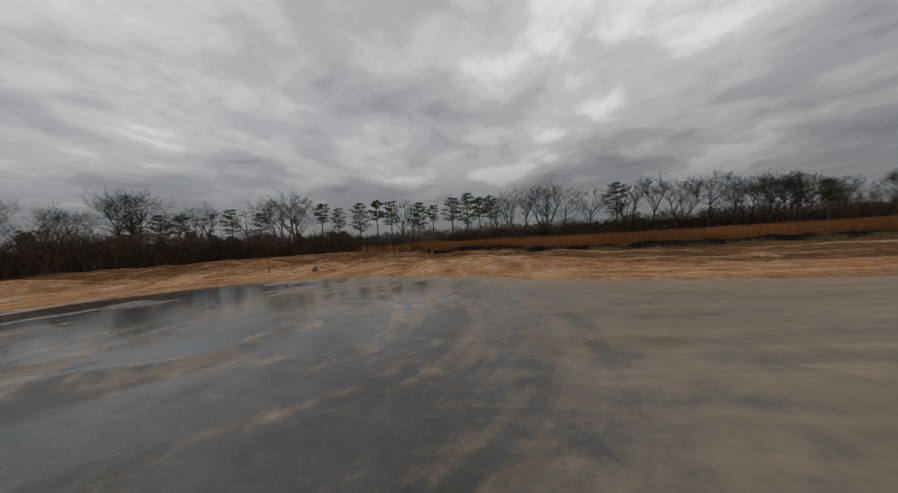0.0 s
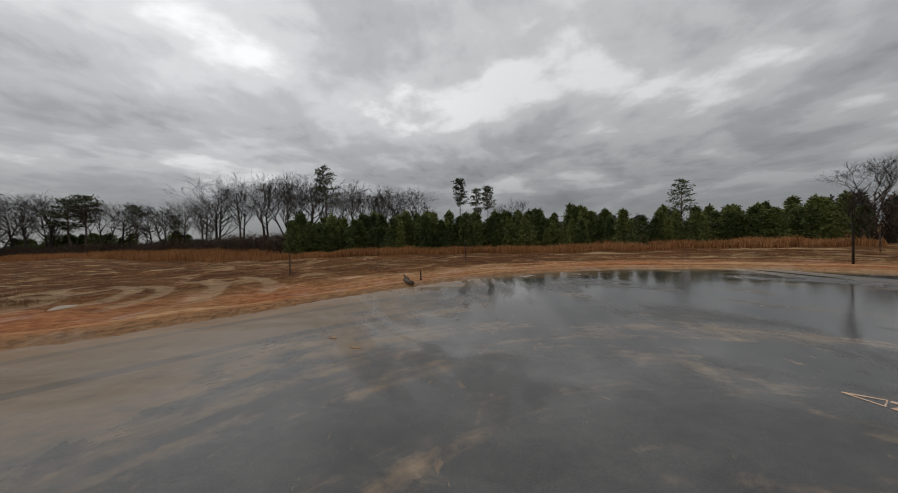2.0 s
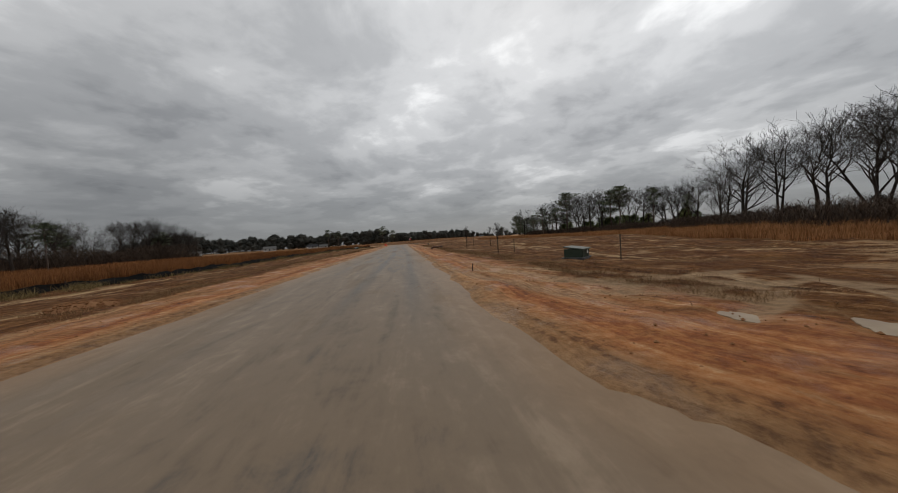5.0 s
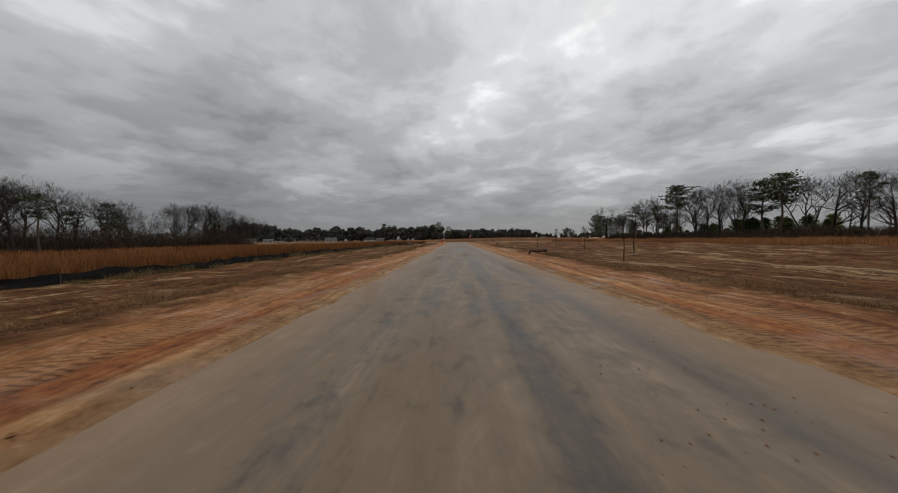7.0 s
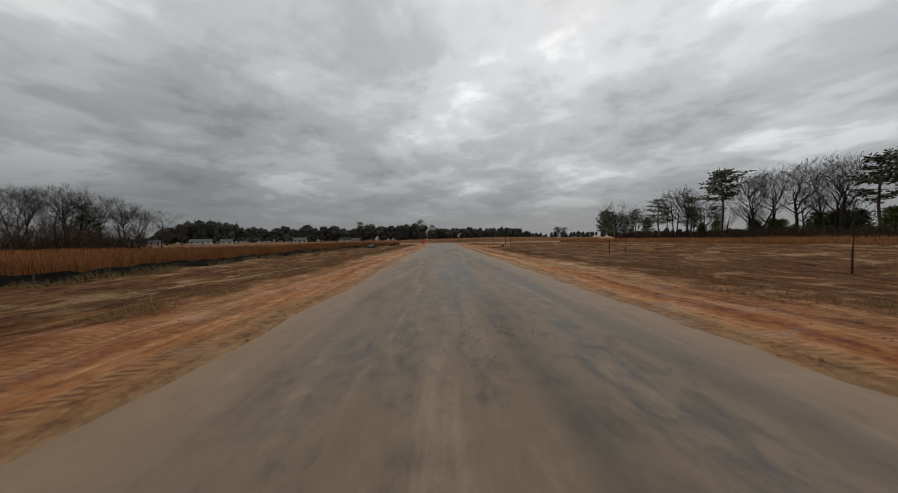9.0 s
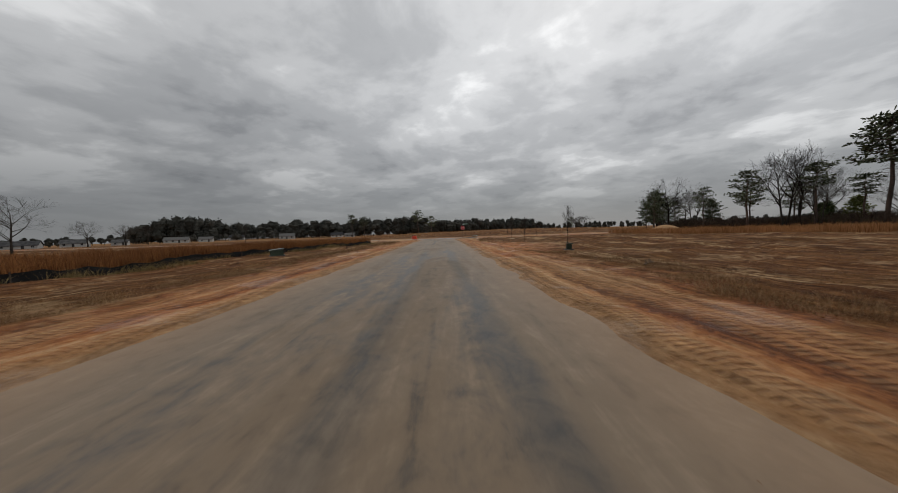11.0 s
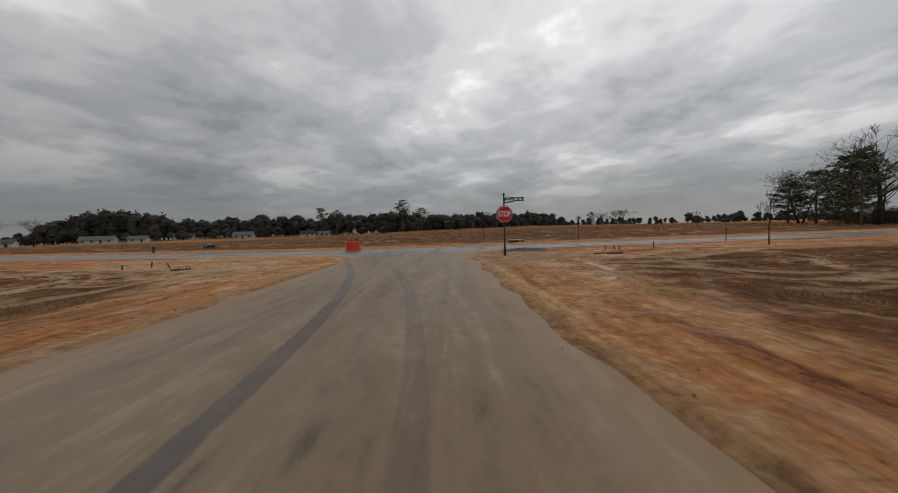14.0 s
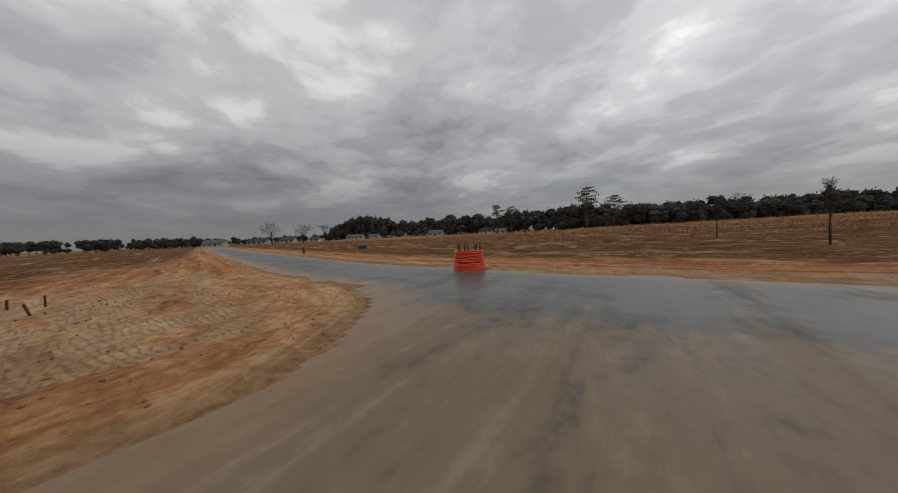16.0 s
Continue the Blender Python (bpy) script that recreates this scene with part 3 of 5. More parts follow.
# ---------------------------------------------------------------- ground and road
ground = sheet("ground", spaced(-2600, 2600, -26, 30, 0.28, 1.16), spaced(-2400, 2800, -36, 160, 0.30, 1.16), earth, ground_height,
               {"verge": lambda x, y: np.maximum(road_distance(x, y), 0), "rut": rut_field, "straight": lambda x, y: np.clip((y - 3) / 5, 0, 1) * np.clip((np.where(x > 0, 119, 124) - y) / 5, 0, 1) * (np.abs(x) < 9), "flush": lambda x, y: np.exp(-((x - 6.0) / 3.4) ** 4 - ((y - 133) / 6.5) ** 4) * np.clip((139 - y) / 2, 0, 1), "yellow": lambda x, y: np.maximum(np.clip((4 - y) / 8, 0, 1) * np.clip((7 - x) / 8, 0, 1), np.maximum(np.exp(-((x + 11.5) / 9) ** 4 - ((y - 130.5) / 7.5) ** 4), 0.8 * np.exp(-((x - 8.5) / 5) ** 4 - ((y - 127) / 8) ** 4))), "clay": lambda x, y: np.maximum(road_distance(x, y), 0) * (1 - 0.55 * np.exp(-((y - 98) / 10) ** 2) * (x > 0)) * (1 - 0.62 * np.exp(-((y - 132.5) / 7) ** 2) * (np.abs(x) < 60)) * (1 - 0.66 * np.clip((2 - y) / 8, 0, 1) * np.clip((4 - x) / 8, 0, 1))})
tagged(ground, "muddy orange clay and thin brown winter turf", "ground", kind="structure")


def road_height(x, y):
    d = road_distance(x, y)
    return -0.02 + 0.028 * np.clip(-d / 3.6, 0, 1) + 0.004 * lattice(x, y, 3.0, 21)


def swept_tracks(x, y):
    """The worn wheel lines of the straight."""
    lane = np.maximum(np.exp(-((x - 1.9 - 0.5 * np.sin(y / 23)) / 0.2) ** 2), np.exp(-((x - 0.1 - 0.5 * np.sin(y / 23)) / 0.2) ** 2)) * 0.5
    lane = lane * np.clip((y - 4) / 6, 0, 1) * np.clip((100 - y) / 10, 0, 1)
    return lane


road = sheet("road", spaced(-420, 320, -19.5, 20, 0.25, 1.12), spaced(-26, 256, -25, 147, 0.35, 1.1), asphalt, road_height,
             {"inside": lambda x, y: np.maximum(-road_distance(x, y), 0),
              "bowl": lambda x, y: np.maximum(np.clip((-2 - y) / 6, 0, 1), 0.28 * np.clip((y - 134) / 4, 0, 1)),
              "swept": swept_tracks,
              "silt": lambda x, y: 0.22 * np.exp(-((x - 4.0) / 3.0) ** 2 - ((y - 133) / 5.0) ** 2) - 0.13 * np.clip((y - 133.5) / 3, 0, 1) + 0.055 * (y > 2) + 0.05 * np.clip((y - 88) / 14, 0, 1) * (y < 137) + 0.07 * np.exp(-((y - 8) / 9) ** 2) + 0.15 * np.exp(-((x + 4.5) / 3.8) ** 2 - ((y + 9.5) / 5.5) ** 2) + 0.01 * np.exp(-((y - 126) / 9) ** 2) + 0.05 * np.exp(-((y - 1.0) / 5) ** 2) + 0.17 * np.exp(-((x - 5.4) / 2.6) ** 2 - ((y + 2.0) / 3.8) ** 2)},
             keep=lambda x, y: road_distance(x, y) < 0.35)
tagged(road, "wet asphalt road smeared with tan sand", "road", kind="structure")


def puddle(x, y, a, b, turn, seed):
    rng = random.Random(seed)
    g = Geo()
    ph = [rng.uniform(0, 6.3) for _ in range(4)]
    ring = []
    for k in range(40):
        q = 2 * math.pi * k / 40
        r = 1 + 0.18 * math.sin(2 * q + ph[0]) + 0.14 * math.sin(3 * q + ph[1]) + 0.10 * math.sin(5 * q + ph[2]) + 0.06 * math.sin(9 * q + ph[3])
        ring.append((a * r * math.cos(q), b * r * math.sin(q), 0.0))
    z = float(bare_height(np.array([float(x)]), np.array([float(y)]))[0]) - 0.012
    g.v = ring + [(p[0] * 1.04, p[1] * 1.04, -0.03) for p in ring]
    g.f = [tuple(range(40))] + [(k, k + 40, (k + 1) % 40 + 40, (k + 1) % 40) for k in range(40)]
    ob = new("puddle", g.mesh("puddle", puddle_water))
    ob.matrix_basis = pose(x, y, z, 0, 0, turn)
    return tagged(ob, "shallow tan puddle of muddy rainwater in a rut", "puddle", "puddles")


for seed, pool_at in enumerate(PUDDLES):
    puddle(*pool_at, seed)


# ---------------------------------------------------------------- trees
def limb(g, rng, p, d, length, r, level, deepest, sides, spread, up, thin=0.008):
    """A limb that bends, tapers and forks; ends in twigs."""
    steps = 4 if level < 2 else 3
    pts, radii = [p.copy()], [r]
    q, e = p.copy(), d.copy()
    for i in range(steps):
        e = (e + unit(rng) * 0.16 + Vector((0, 0, up))).normalized()
        q = q + e * (length / steps)
        pts.append(q.copy())
        radii.append(max(r * (1 - 0.7 * (i + 1) / steps), thin))
    g.tube(pts, radii, sides, cap=False)
    if level == deepest:
        return
    kids = rng.randint(3, 4)
    for k in range(kids):
        u = rng.uniform(0.45, 1.0) if k else 1.0
        i = min(int(u * steps), steps - 1)
        o = pts[i].lerp(pts[i + 1], u * steps - i)
        side = e.cross(unit(rng)).normalized()
        way_out = (e * rng.uniform(0.7, 1.0) + side * spread * rng.uniform(0.6, 1.1) + Vector((0, 0, 0.12))).normalized()
        limb(g, rng, o, way_out, length * rng.uniform(0.55, 0.8), max(radii[-1] * rng.uniform(0.75, 1.0), thin), level + 1, deepest, max(3, sides - 1), spread, up, thin)


def bare_tree_kind(seed, forks, spread, up, low):
    """A leafless broadleaf, 10 m high before it is scaled."""
    rng = random.Random(seed)
    t = thing("bare_tree", "tall leafless grey winter tree at the field edge", "tree", "bare trees")
    trunk, crown = Geo(), Geo()
    for s in range(forks):
        a = 2 * math.pi * s / forks + rng.uniform(0, 1)
        lean = 0.0 if forks == 1 else rng.uniform(0.12, 0.3)
        d = Vector((math.cos(a) * lean, math.sin(a) * lean, 1)).normalized()
        foot = Vector((math.cos(a), math.sin(a), 0)) * (0.12 if forks > 1 else 0)
        pts = [foot + Vector((0, 0, -0.2)), foot + d * low * 0.5, foot + d * low + unit(rng) * 0.1, foot + d * 5.6 + unit(rng) * 0.35, foot + d * 7.4 + unit(rng) * 0.5]
        rad = [0.18, 0.145, 0.125, 0.075, 0.038] if forks == 1 else [0.135, 0.11, 0.095, 0.058, 0.03]
        trunk.tube(pts, rad, 8)
        for k in range(11 if forks == 1 else 8):
            u = rng.uniform(0.0, 1.0) ** 0.8
            h = low + (7.2 - low) * u
            i = 2 if h < 5.6 else 3
            f = (h - pts[i].z) / max(pts[i + 1].z - pts[i].z, 0.1)
            o = pts[i].lerp(pts[i + 1], min(max(f, 0), 1))
            b = rng.uniform(0, 6.28)
            way_out = Vector((math.cos(b) * spread, math.sin(b) * spread, rng.uniform(0.6, 1.15))).normalized()
            limb(crown, rng, o, way_out, (3.3 - 1.3 * u) * rng.uniform(0.75, 1.1), 0.085 - 0.04 * u, 1, 4, 5, 0.78, up * 0.5)
        limb(crown, rng, pts[-1], d, 1.6, 0.04, 1, 4, 4, 0.7, up)
    top = max(v[2] for v in crown.v) / 10
    for g in (trunk, crown):
        g.v = [(x / (0.5 + 0.5 * top), y / (0.5 + 0.5 * top), z / top) for x, y, z in g.v]
    part("trunk", trunk, bark_grey, t, smooth=True)
    tagged(part("crown", crown, bark_grey, t, "bare grey branches and twigs"), kind="stuff")
    return t


def clump(g, rng, c, size, count, length, flat=0.55):
    """A tuft of needles round a shoot's end."""
    for _ in range(count):
        d = unit(rng)
        d = Vector((d.x, d.y, d.z * flat + 0.18)).normalized()
        o = c + Vector((d.x * size, d.y * size, d.z * size * flat)) * rng.uniform(0.1, 0.8)
        g.leaf(o, d, d.cross(unit(rng)).normalized(), length * rng.uniform(0.7, 1.25), length * rng.uniform(0.28, 0.5))


def pine_tree_kind(seed, start, width, layers, tufts, plate=0.55, rise=0.45):
    """A loblolly pine with a clear stem, 10 m high before it is scaled."""
    rng = random.Random(seed)
    t = thing("pine_tree", "tall dark green pine with a clear trunk", "tree", "pine trees")
    trunk, boughs, crown = Geo(), Geo(), Geo()
    sway = [Vector((rng.uniform(-0.12, 0.12), rng.uniform(-0.12, 0.12), 0)) for _ in range(6)]
    pts = [Vector((0, 0, -0.2))] + [Vector((0, 0, h)) + sway[i] for i, h in enumerate((2, 4, 6, 8, 9.5))]
    trunk.tube(pts, [0.15, 0.125, 0.11, 0.09, 0.055, 0.025], 8)
    for _ in range(5):
        b, h = rng.uniform(0, 6.28), rng.uniform(start - 1.8, start)
        o = Vector((0, 0, h)) + sway[2]
        e = o + Vector((math.cos(b), math.sin(b), 0.1)) * rng.uniform(0.4, 0.9)
        boughs.tube([o, e], [0.025, 0.012], 4, cap=False)
    for k in range(layers):
        u = (k + rng.uniform(0, 0.9)) / layers
        h = start + (9.7 - start) * u
        reach = width * (0.45 + 0.75 * math.sin(math.pi * min(u * 0.85 + 0.16, 1.0))) * rng.uniform(0.55, 1.15)
        b = k * 2.4 + rng.uniform(-0.5, 0.5)
        o = Vector((0, 0, h)) + sway[min(int(h / 2), 4)] * 0.8
        e = o + Vector((math.cos(b) * reach, math.sin(b) * reach, reach * rng.uniform(0.0, rise)))
        m = o.lerp(e, 0.5) + Vector((0, 0, -0.08 * reach))
        boughs.tube([o, m, e], [0.045, 0.03, 0.014], 4, cap=False)
        for j in range(3):
            c = m.lerp(e, j / 2) + unit(rng) * 0.18
            clump(crown, rng, c, 0.42 if plate > 0.5 else 0.55, tufts, 0.34, plate)
            side = Vector((-math.sin(b), math.cos(b), 0)) * rng.choice((-1, 1)) * reach * rng.uniform(0.15, 0.42)
            boughs.tube([m.lerp(e, j / 3), c + side], [0.016, 0.009], 3, cap=False)
            clump(crown, rng, c + side, 0.36 if plate > 0.5 else 0.5, tufts, 0.32, plate)
    clump(crown, rng, Vector((0, 0, 9.7)), 0.45, tufts * 2, 0.34)
    part("trunk", trunk, bark_pine, t, smooth=True)
    tagged(part("branchwork", boughs, bark_pine, t), kind="stuff")
    tagged(part("crown", crown, needles, t, "dark green needle clumps"), kind="stuff")
    return t


def young_pine_kind(seed, width):
    """A bushy young pine, green to the ground, 6 m high before it is scaled."""
    rng = random.Random(seed)
    t = thing("young_pine", "bushy young green pine in a dense thicket", "tree", "young pines")
    trunk, crown = Geo(), Geo()
    trunk.tube([(0, 0, -0.2), (0.05, 0.03, 3), (0, 0, 5.7)], [0.09, 0.06, 0.02], 6)
    for k in range(74):
        u = (k / 74) ** 0.9
        h = 0.35 + 5.5 * u
        reach = width * (1.02 - u) ** 0.75 * rng.uniform(0.55, 1.12) + 0.1
        b = k * 2.4 + rng.uniform(-0.4, 0.4)
        for f in (0.55, 1.0):
            c = Vector((math.cos(b) * reach * f, math.sin(b) * reach * f, h + reach * f * rng.uniform(0.05, 0.4)))
            clump(crown, rng, c, 0.36, 13, 0.33, 0.8)
    clump(crown, rng, Vector((0, 0, 5.9)), 0.2, 12, 0.4, 1.2)
    part("trunk", trunk, bark_pine, t)
    tagged(part("crown", crown, young_needles, t, "fresh green needle clumps"), kind="stuff")
    return t


def stand(kinds, rows, full, rng, base=10.0, lift=1.0):
    """Sets one tree a row: x, y, height. The kinds themselves take the first rows."""
    for i, (x, y, h) in enumerate(rows):
        h *= lift
        kind = kinds[i % len(kinds)]
        m = Matrix.LocRotScale((x, y, ground_at(x, y) - 0.05), Euler((0, 0, rng.uniform(0, 6.28))), Vector((full * rng.uniform(0.9, 1.15),) * 2 + (1,)) * (h / base))
        if kind not in placed:
            placed.add(kind)
            kind.matrix_basis = m
        else:
            o = copy_thing(kind, Matrix.Identity(4))
            o.matrix_basis = m


placed = set()
rng = random.Random(11)
bare_kinds = [bare_tree_kind(21, 1, 0.8, 0.10, 2.6), bare_tree_kind(22, 2, 0.6, 0.13, 2.2), bare_tree_kind(23, 1, 0.55, 0.16, 3.4), bare_tree_kind(24, 3, 0.55, 0.12, 2.0), bare_tree_kind(25, 1, 1.0, 0.06, 2.2)]
pine_kinds = [pine_tree_kind(31, 5.0, 1.5, 21, 9, 0.5, 0.5), pine_tree_kind(32, 4.0, 1.7, 25, 9, 0.5, 0.4), pine_tree_kind(33, 6.0, 1.4, 16, 10, 0.45, 0.6)]
broad_pine = [pine_tree_kind(34, 1.6, 2.7, 44, 15), pine_tree_kind(35, 2.2, 2.2, 40, 14)]
flat_pine = [pine_tree_kind(36, 5.6, 1.75, 30, 10, 0.45, 0.6), pine_tree_kind(37, 4.6, 1.7, 28, 10, 0.45, 0.55)]
young_kinds = [young_pine_kind(41, 1.5), young_pine_kind(42, 1.9), young_pine_kind(43, 1.25)]

# leafless wood east of the turning circle
stand(bare_kinds, [(60.0, 39.9, 16.2), (64.2, 37.6, 17.6), (69.9, 36.3, 18.2), (71.1, 30.5, 19.6), (69.6, 24.5, 18.0), (75.0, 16.5, 17.5), (81.9, 14.5, 17.5), (80.9, 10.5, 16.0), (80.0, 4.6, 17.0),
                   (84.5, 1.2, 15.5), (78.8, -1.2, 12.0), (87.9, -23.9, 12.0), (88.5, -30.6, 13.5), (72.0, 62.0, 13.0), (73.0, 66.5, 12.5), (71.5, 57.0, 13.5), (66.0, 48.0, 13.5), (67, 29, 15.3), (74, 22, 16.2), (62, 44, 11.7),
                   (66.5, 33.5, 17.0), (72.5, 27.0, 18.0), (77.0, 20.0, 16.5), (78.5, 13.0, 15.5), (62.5, 41.5, 14.5), (75.5, 8.0, 14.0), (84.0, 6.5, 14.5)], 1.1, rng)
stand(pine_kinds, [(72.8, 22.3, 18.0), (60.1, -57.5, 10.8), (71.0, 68.5, 11.0), (72.0, 59.6, 8.0)], 0.85, rng, lift=1.12)

# along the east field
stand(bare_kinds, [(74.3, 160.4, 16.5), (70.8, 125.8, 17.0), (76.1, 127.8, 18.0), (73.0, 106.0, 17.6), (74.0, 103.0, 15.6), (73.0, 98.5, 16.7), (75.0, 94.8, 15.5), (72.5, 91.5, 17.4), (73.0, 78.4, 14.8), (74.0, 75.5, 14.2), (76.0, 110.0, 14.0), (84.2, 161.9, 14.0), (85.3, 166.8, 12.4), (85.1, 178.8, 14.0), (83.7, 130.9, 14.4), (73.5, 71.0, 13.5)], 1.15, rng)
stand(pine_kinds, [(73.6, 147.4, 11.4), (73.0, 135.3, 13.6), (73.0, 122.8, 12.8), (82.9, 143.8, 12.0), (83.6, 134.5, 10.2), (76.0, 118.5, 9.5)], 1.2, rng)
stand(flat_pine, [(89.1, -12.5, 17.2), (93.0, -18.0, 15.0), (88.7, -21.0, 15.0)], 0.62, rng, lift=1.12)
stand(flat_pine, [(73.0, 114.0, 18.2), (73.0, 87.3, 14.6), (73.4, 83.8, 15.6), (-75.0, 77.0, 10.6), (-77.0, 80.5, 8.2)], 1.05, rng)
stand(broad_pine, [(81.8, 173.6, 11.2), (78.0, 175.5, 9.5), (86.0, 172.0, 9.8)], 1.15, rng)
stand(broad_pine, [(73.0, 163.0, 12.0), (68.1, 158.3, 12.0), (86.6, 158.8, 9.0), (85.0, 156.6, 8.6)], 0.95, rng)
# west side, beyond the sedge field
stand(bare_kinds, [(-69.1, 65.2, 11.2), (-71.7, 68.5, 10.7), (-75.0, 91.9, 11.0), (-75.5, 95.0, 11.5), (-76.0, 97.0, 10.6), (-75.0, 101.2, 12.4), (-75.6, 103.0, 12.2), (-75.0, 107.4, 12.4), (-75.0, 115.0, 9.4),
                   (-75.0, 120.8, 9.4), (-77.0, 87.0, 8.4), (-78.2, 84.5, 9.0), (-67, 60, 11), (-66, 56, 10),
                   (-73.0, 89.0, 10.5), (-74.0, 99.0, 11.5), (-73.5, 110.5, 11.0), (-76.5, 112.5, 10.0), (-72.0, 75.0, 10.5)], 1.0, rng, lift=1.15)
stand(pine_kinds, [(-75.0, 104.8, 9.8), (-76.5, 106.0, 8.0), (-73, 70, 8.0)], 1.3, rng)
# behind the brush, south and west of the turning circle
stand(bare_kinds, [(-48.4, -85.8, 13.9), (-59.1, -77.7, 13.1), (-62.1, -77.7, 13.1), (-71.6, -64.4, 15.3), (-74.1, -61.1, 16.6), (-92.5, -34.1, 14.9), (-86.1, 2.2, 15.1), (-87.4, 7.5, 14.0), (-84.6, 12.1, 15.8), (-85.0, 18.7, 14.0),
                   (-83.0, 25.1, 13.1), (-68.5, 28.7, 12.6), (-66.2, 32.9, 13.1), (-65.3, 38.4, 11.7), (-61.2, 40.7, 11.3), (-58.8, 43.9, 10.3), (-59.2, 46.6, 9.5), (-54.4, 46.0, 9.9), (-54.5, 48.8, 9.2), (-54.9, 51.3, 8.6)], 1.15, rng, lift=1.14)
stand(bare_kinds, [(-22.3, -93.6, 16.9), (-26.4, -94.5, 15.5), (-35.2, -94.5, 14.2), (-51.6, -85.8, 16.6), (-75.2, -63.3, 18.0), (-18.8, -91.3, 17.0), (-33.5, -91.9, 14.0), (-39.7, -89.1, 12.4), (47.5, -79.0, 11.9), (-49.0, -83.8, 14.2),
                   (-90, -2, 12.6), (-91, 14, 11.7), (-84, -28, 11.7), (-44, -90, 11.7), (-67, -72, 11.7), (-56, -84, 11.7), (-30, -97, 12.6), (28, -88, 10.8), (38, -84, 10.8)], 0.9, rng, lift=1.14)
stand(pine_kinds, [(-50.3, -84.5, 11.7), (-52.0, -79.6, 11.2), (-57.0, -80.7, 11.5), (-61.8, -71.0, 12.9), (-68.4, -68.3, 12.2), (-75.2, -53.8, 14.6), (-80.1, -51.3, 13.5), (-80.3, -44.2, 14.8), (-80.5, -38.6, 15.3), (-83.8, -35.2, 15.1),
                   (-86.2, -26.6, 14.4), (-89.1, -22.5, 13.7), (-86.0, -15.8, 15.5), (-86.4, -10.8, 16.4), (-88.5, -7.0, 15.1), (-86.4, -3.5, 14.9), (-71.3, 27.2, 13.3), (-48.5, 49.2, 7.6), (-11.4, -95.8, 12.1), (7.5, -91.5, 9.5), (2.6, -91.7, 9.7), (16.1, -85.3, 7.7), (-9.9, -92.8, 13.0), (2.6, -88.4, 11.0)], 1.0, rng)
stand(bare_kinds, [(rng.uniform(-84, -74), rng.uniform(48, 108), rng.uniform(5.0, 8.5)) for _ in range(22)], 0.8, rng)
stand(bare_kinds, [(rng.uniform(70, 86), rng.uniform(58, 134), rng.uniform(8, 12)) for _ in range(12)], 1.1, rng)
stand(young_kinds, [(rng.uniform(76, 84), rng.uniform(66, 128), rng.uniform(3.5, 6.0)) for _ in range(34)], 1.5, rng, 6.0)
# far trees beyond the cross road
stand(pine_kinds, [(-13.5, 234.0, 13.6), (-5.5, 232.0, 10.0), (-68.0, 287.0, 17.0), (-58, 283, 15)], 1.3, rng)
stand(broad_pine, [(128, 349, 13.0), (134, 345, 9.0), (60, 300, 9.0)], 0.9, rng)
stand(bare_kinds, [(-172, 211, 13.0), (-177, 232, 12.5), (-186, 253, 13.5), (96, 260, 10.0), (40, 330, 12.0), (22, 232, 7.5), (110, 300, 11.0), (170, 300, 11)], 1.5, rng)

# the young pine thicket on the east lot line, and its thinner tail to the south
rows = []
for i in range(230):
    u = rng.random()
    y = 12 - 60 * u
    edge = 33.0 + 2.0 * math.sin(y * 0.31) - max(0, (-22 - y)) * 0.45
    depth = abs(rng.gauss(0, 8))
    rows.append((edge - 2.0 + depth, y + rng.uniform(-1, 1), (3.05 + 0.09 * depth - 0.012 * (12 - y)) * rng.uniform(0.7, 1.25)))
for i in range(60):
    u = rng.random()
    x = 24 - 36 * u
    rows.append((x, -52 - 6 * u - abs(rng.gauss(0, 6)), 3.6 * rng.uniform(0.7, 1.3)))
stand(young_kinds, rows, 1.05, rng, 6.0, lift=1.16)

# ---------------------------------------------------------------- undergrowth, all in single sheets of stems and blades
def blades(name, pts, heights, lean, width, mat, label, category, seed, twigs=0):
    """Many thin bent blades, each a tapered strip of two quads and a tip."""
    r = np.random.RandomState(seed)
    n = len(pts)
    a, b = r.uniform(0, 2 * np.pi, n), r.uniform(0, 2 * np.pi, n)
    side = np.stack([np.cos(a), np.sin(a), np.zeros(n)], -1) * (width * r.uniform(0.6, 1.4, n))[:, None] / 2
    tip = np.stack([np.cos(b), np.sin(b), np.zeros(n)], -1) * (lean * heights * r.uniform(0.2, 1.0, n))[:, None]
    up = np.array([0, 0, 1.0]) * heights[:, None]
    p = pts - np.array([0, 0, 0.05])
    co = np.stack([p - side, p + side, p + up * 0.55 + tip * 0.3 + side * 0.8, p + up * 0.55 + tip * 0.3 - side * 0.8, p + up + tip], 1)
    i = np.arange(n)[:, None] * 5
    quads, tris = i + np.array([[0, 1, 2, 3]]), i + np.array([[3, 2, 4]])
    me = bpy.data.meshes.new(name)
    me.from_pydata(co.reshape(-1, 3).tolist(), [], quads.tolist() + tris.tolist())
    me.materials.append(mat)
    me.update()
    return tagged(new(name, me), label, category, kind="stuff")


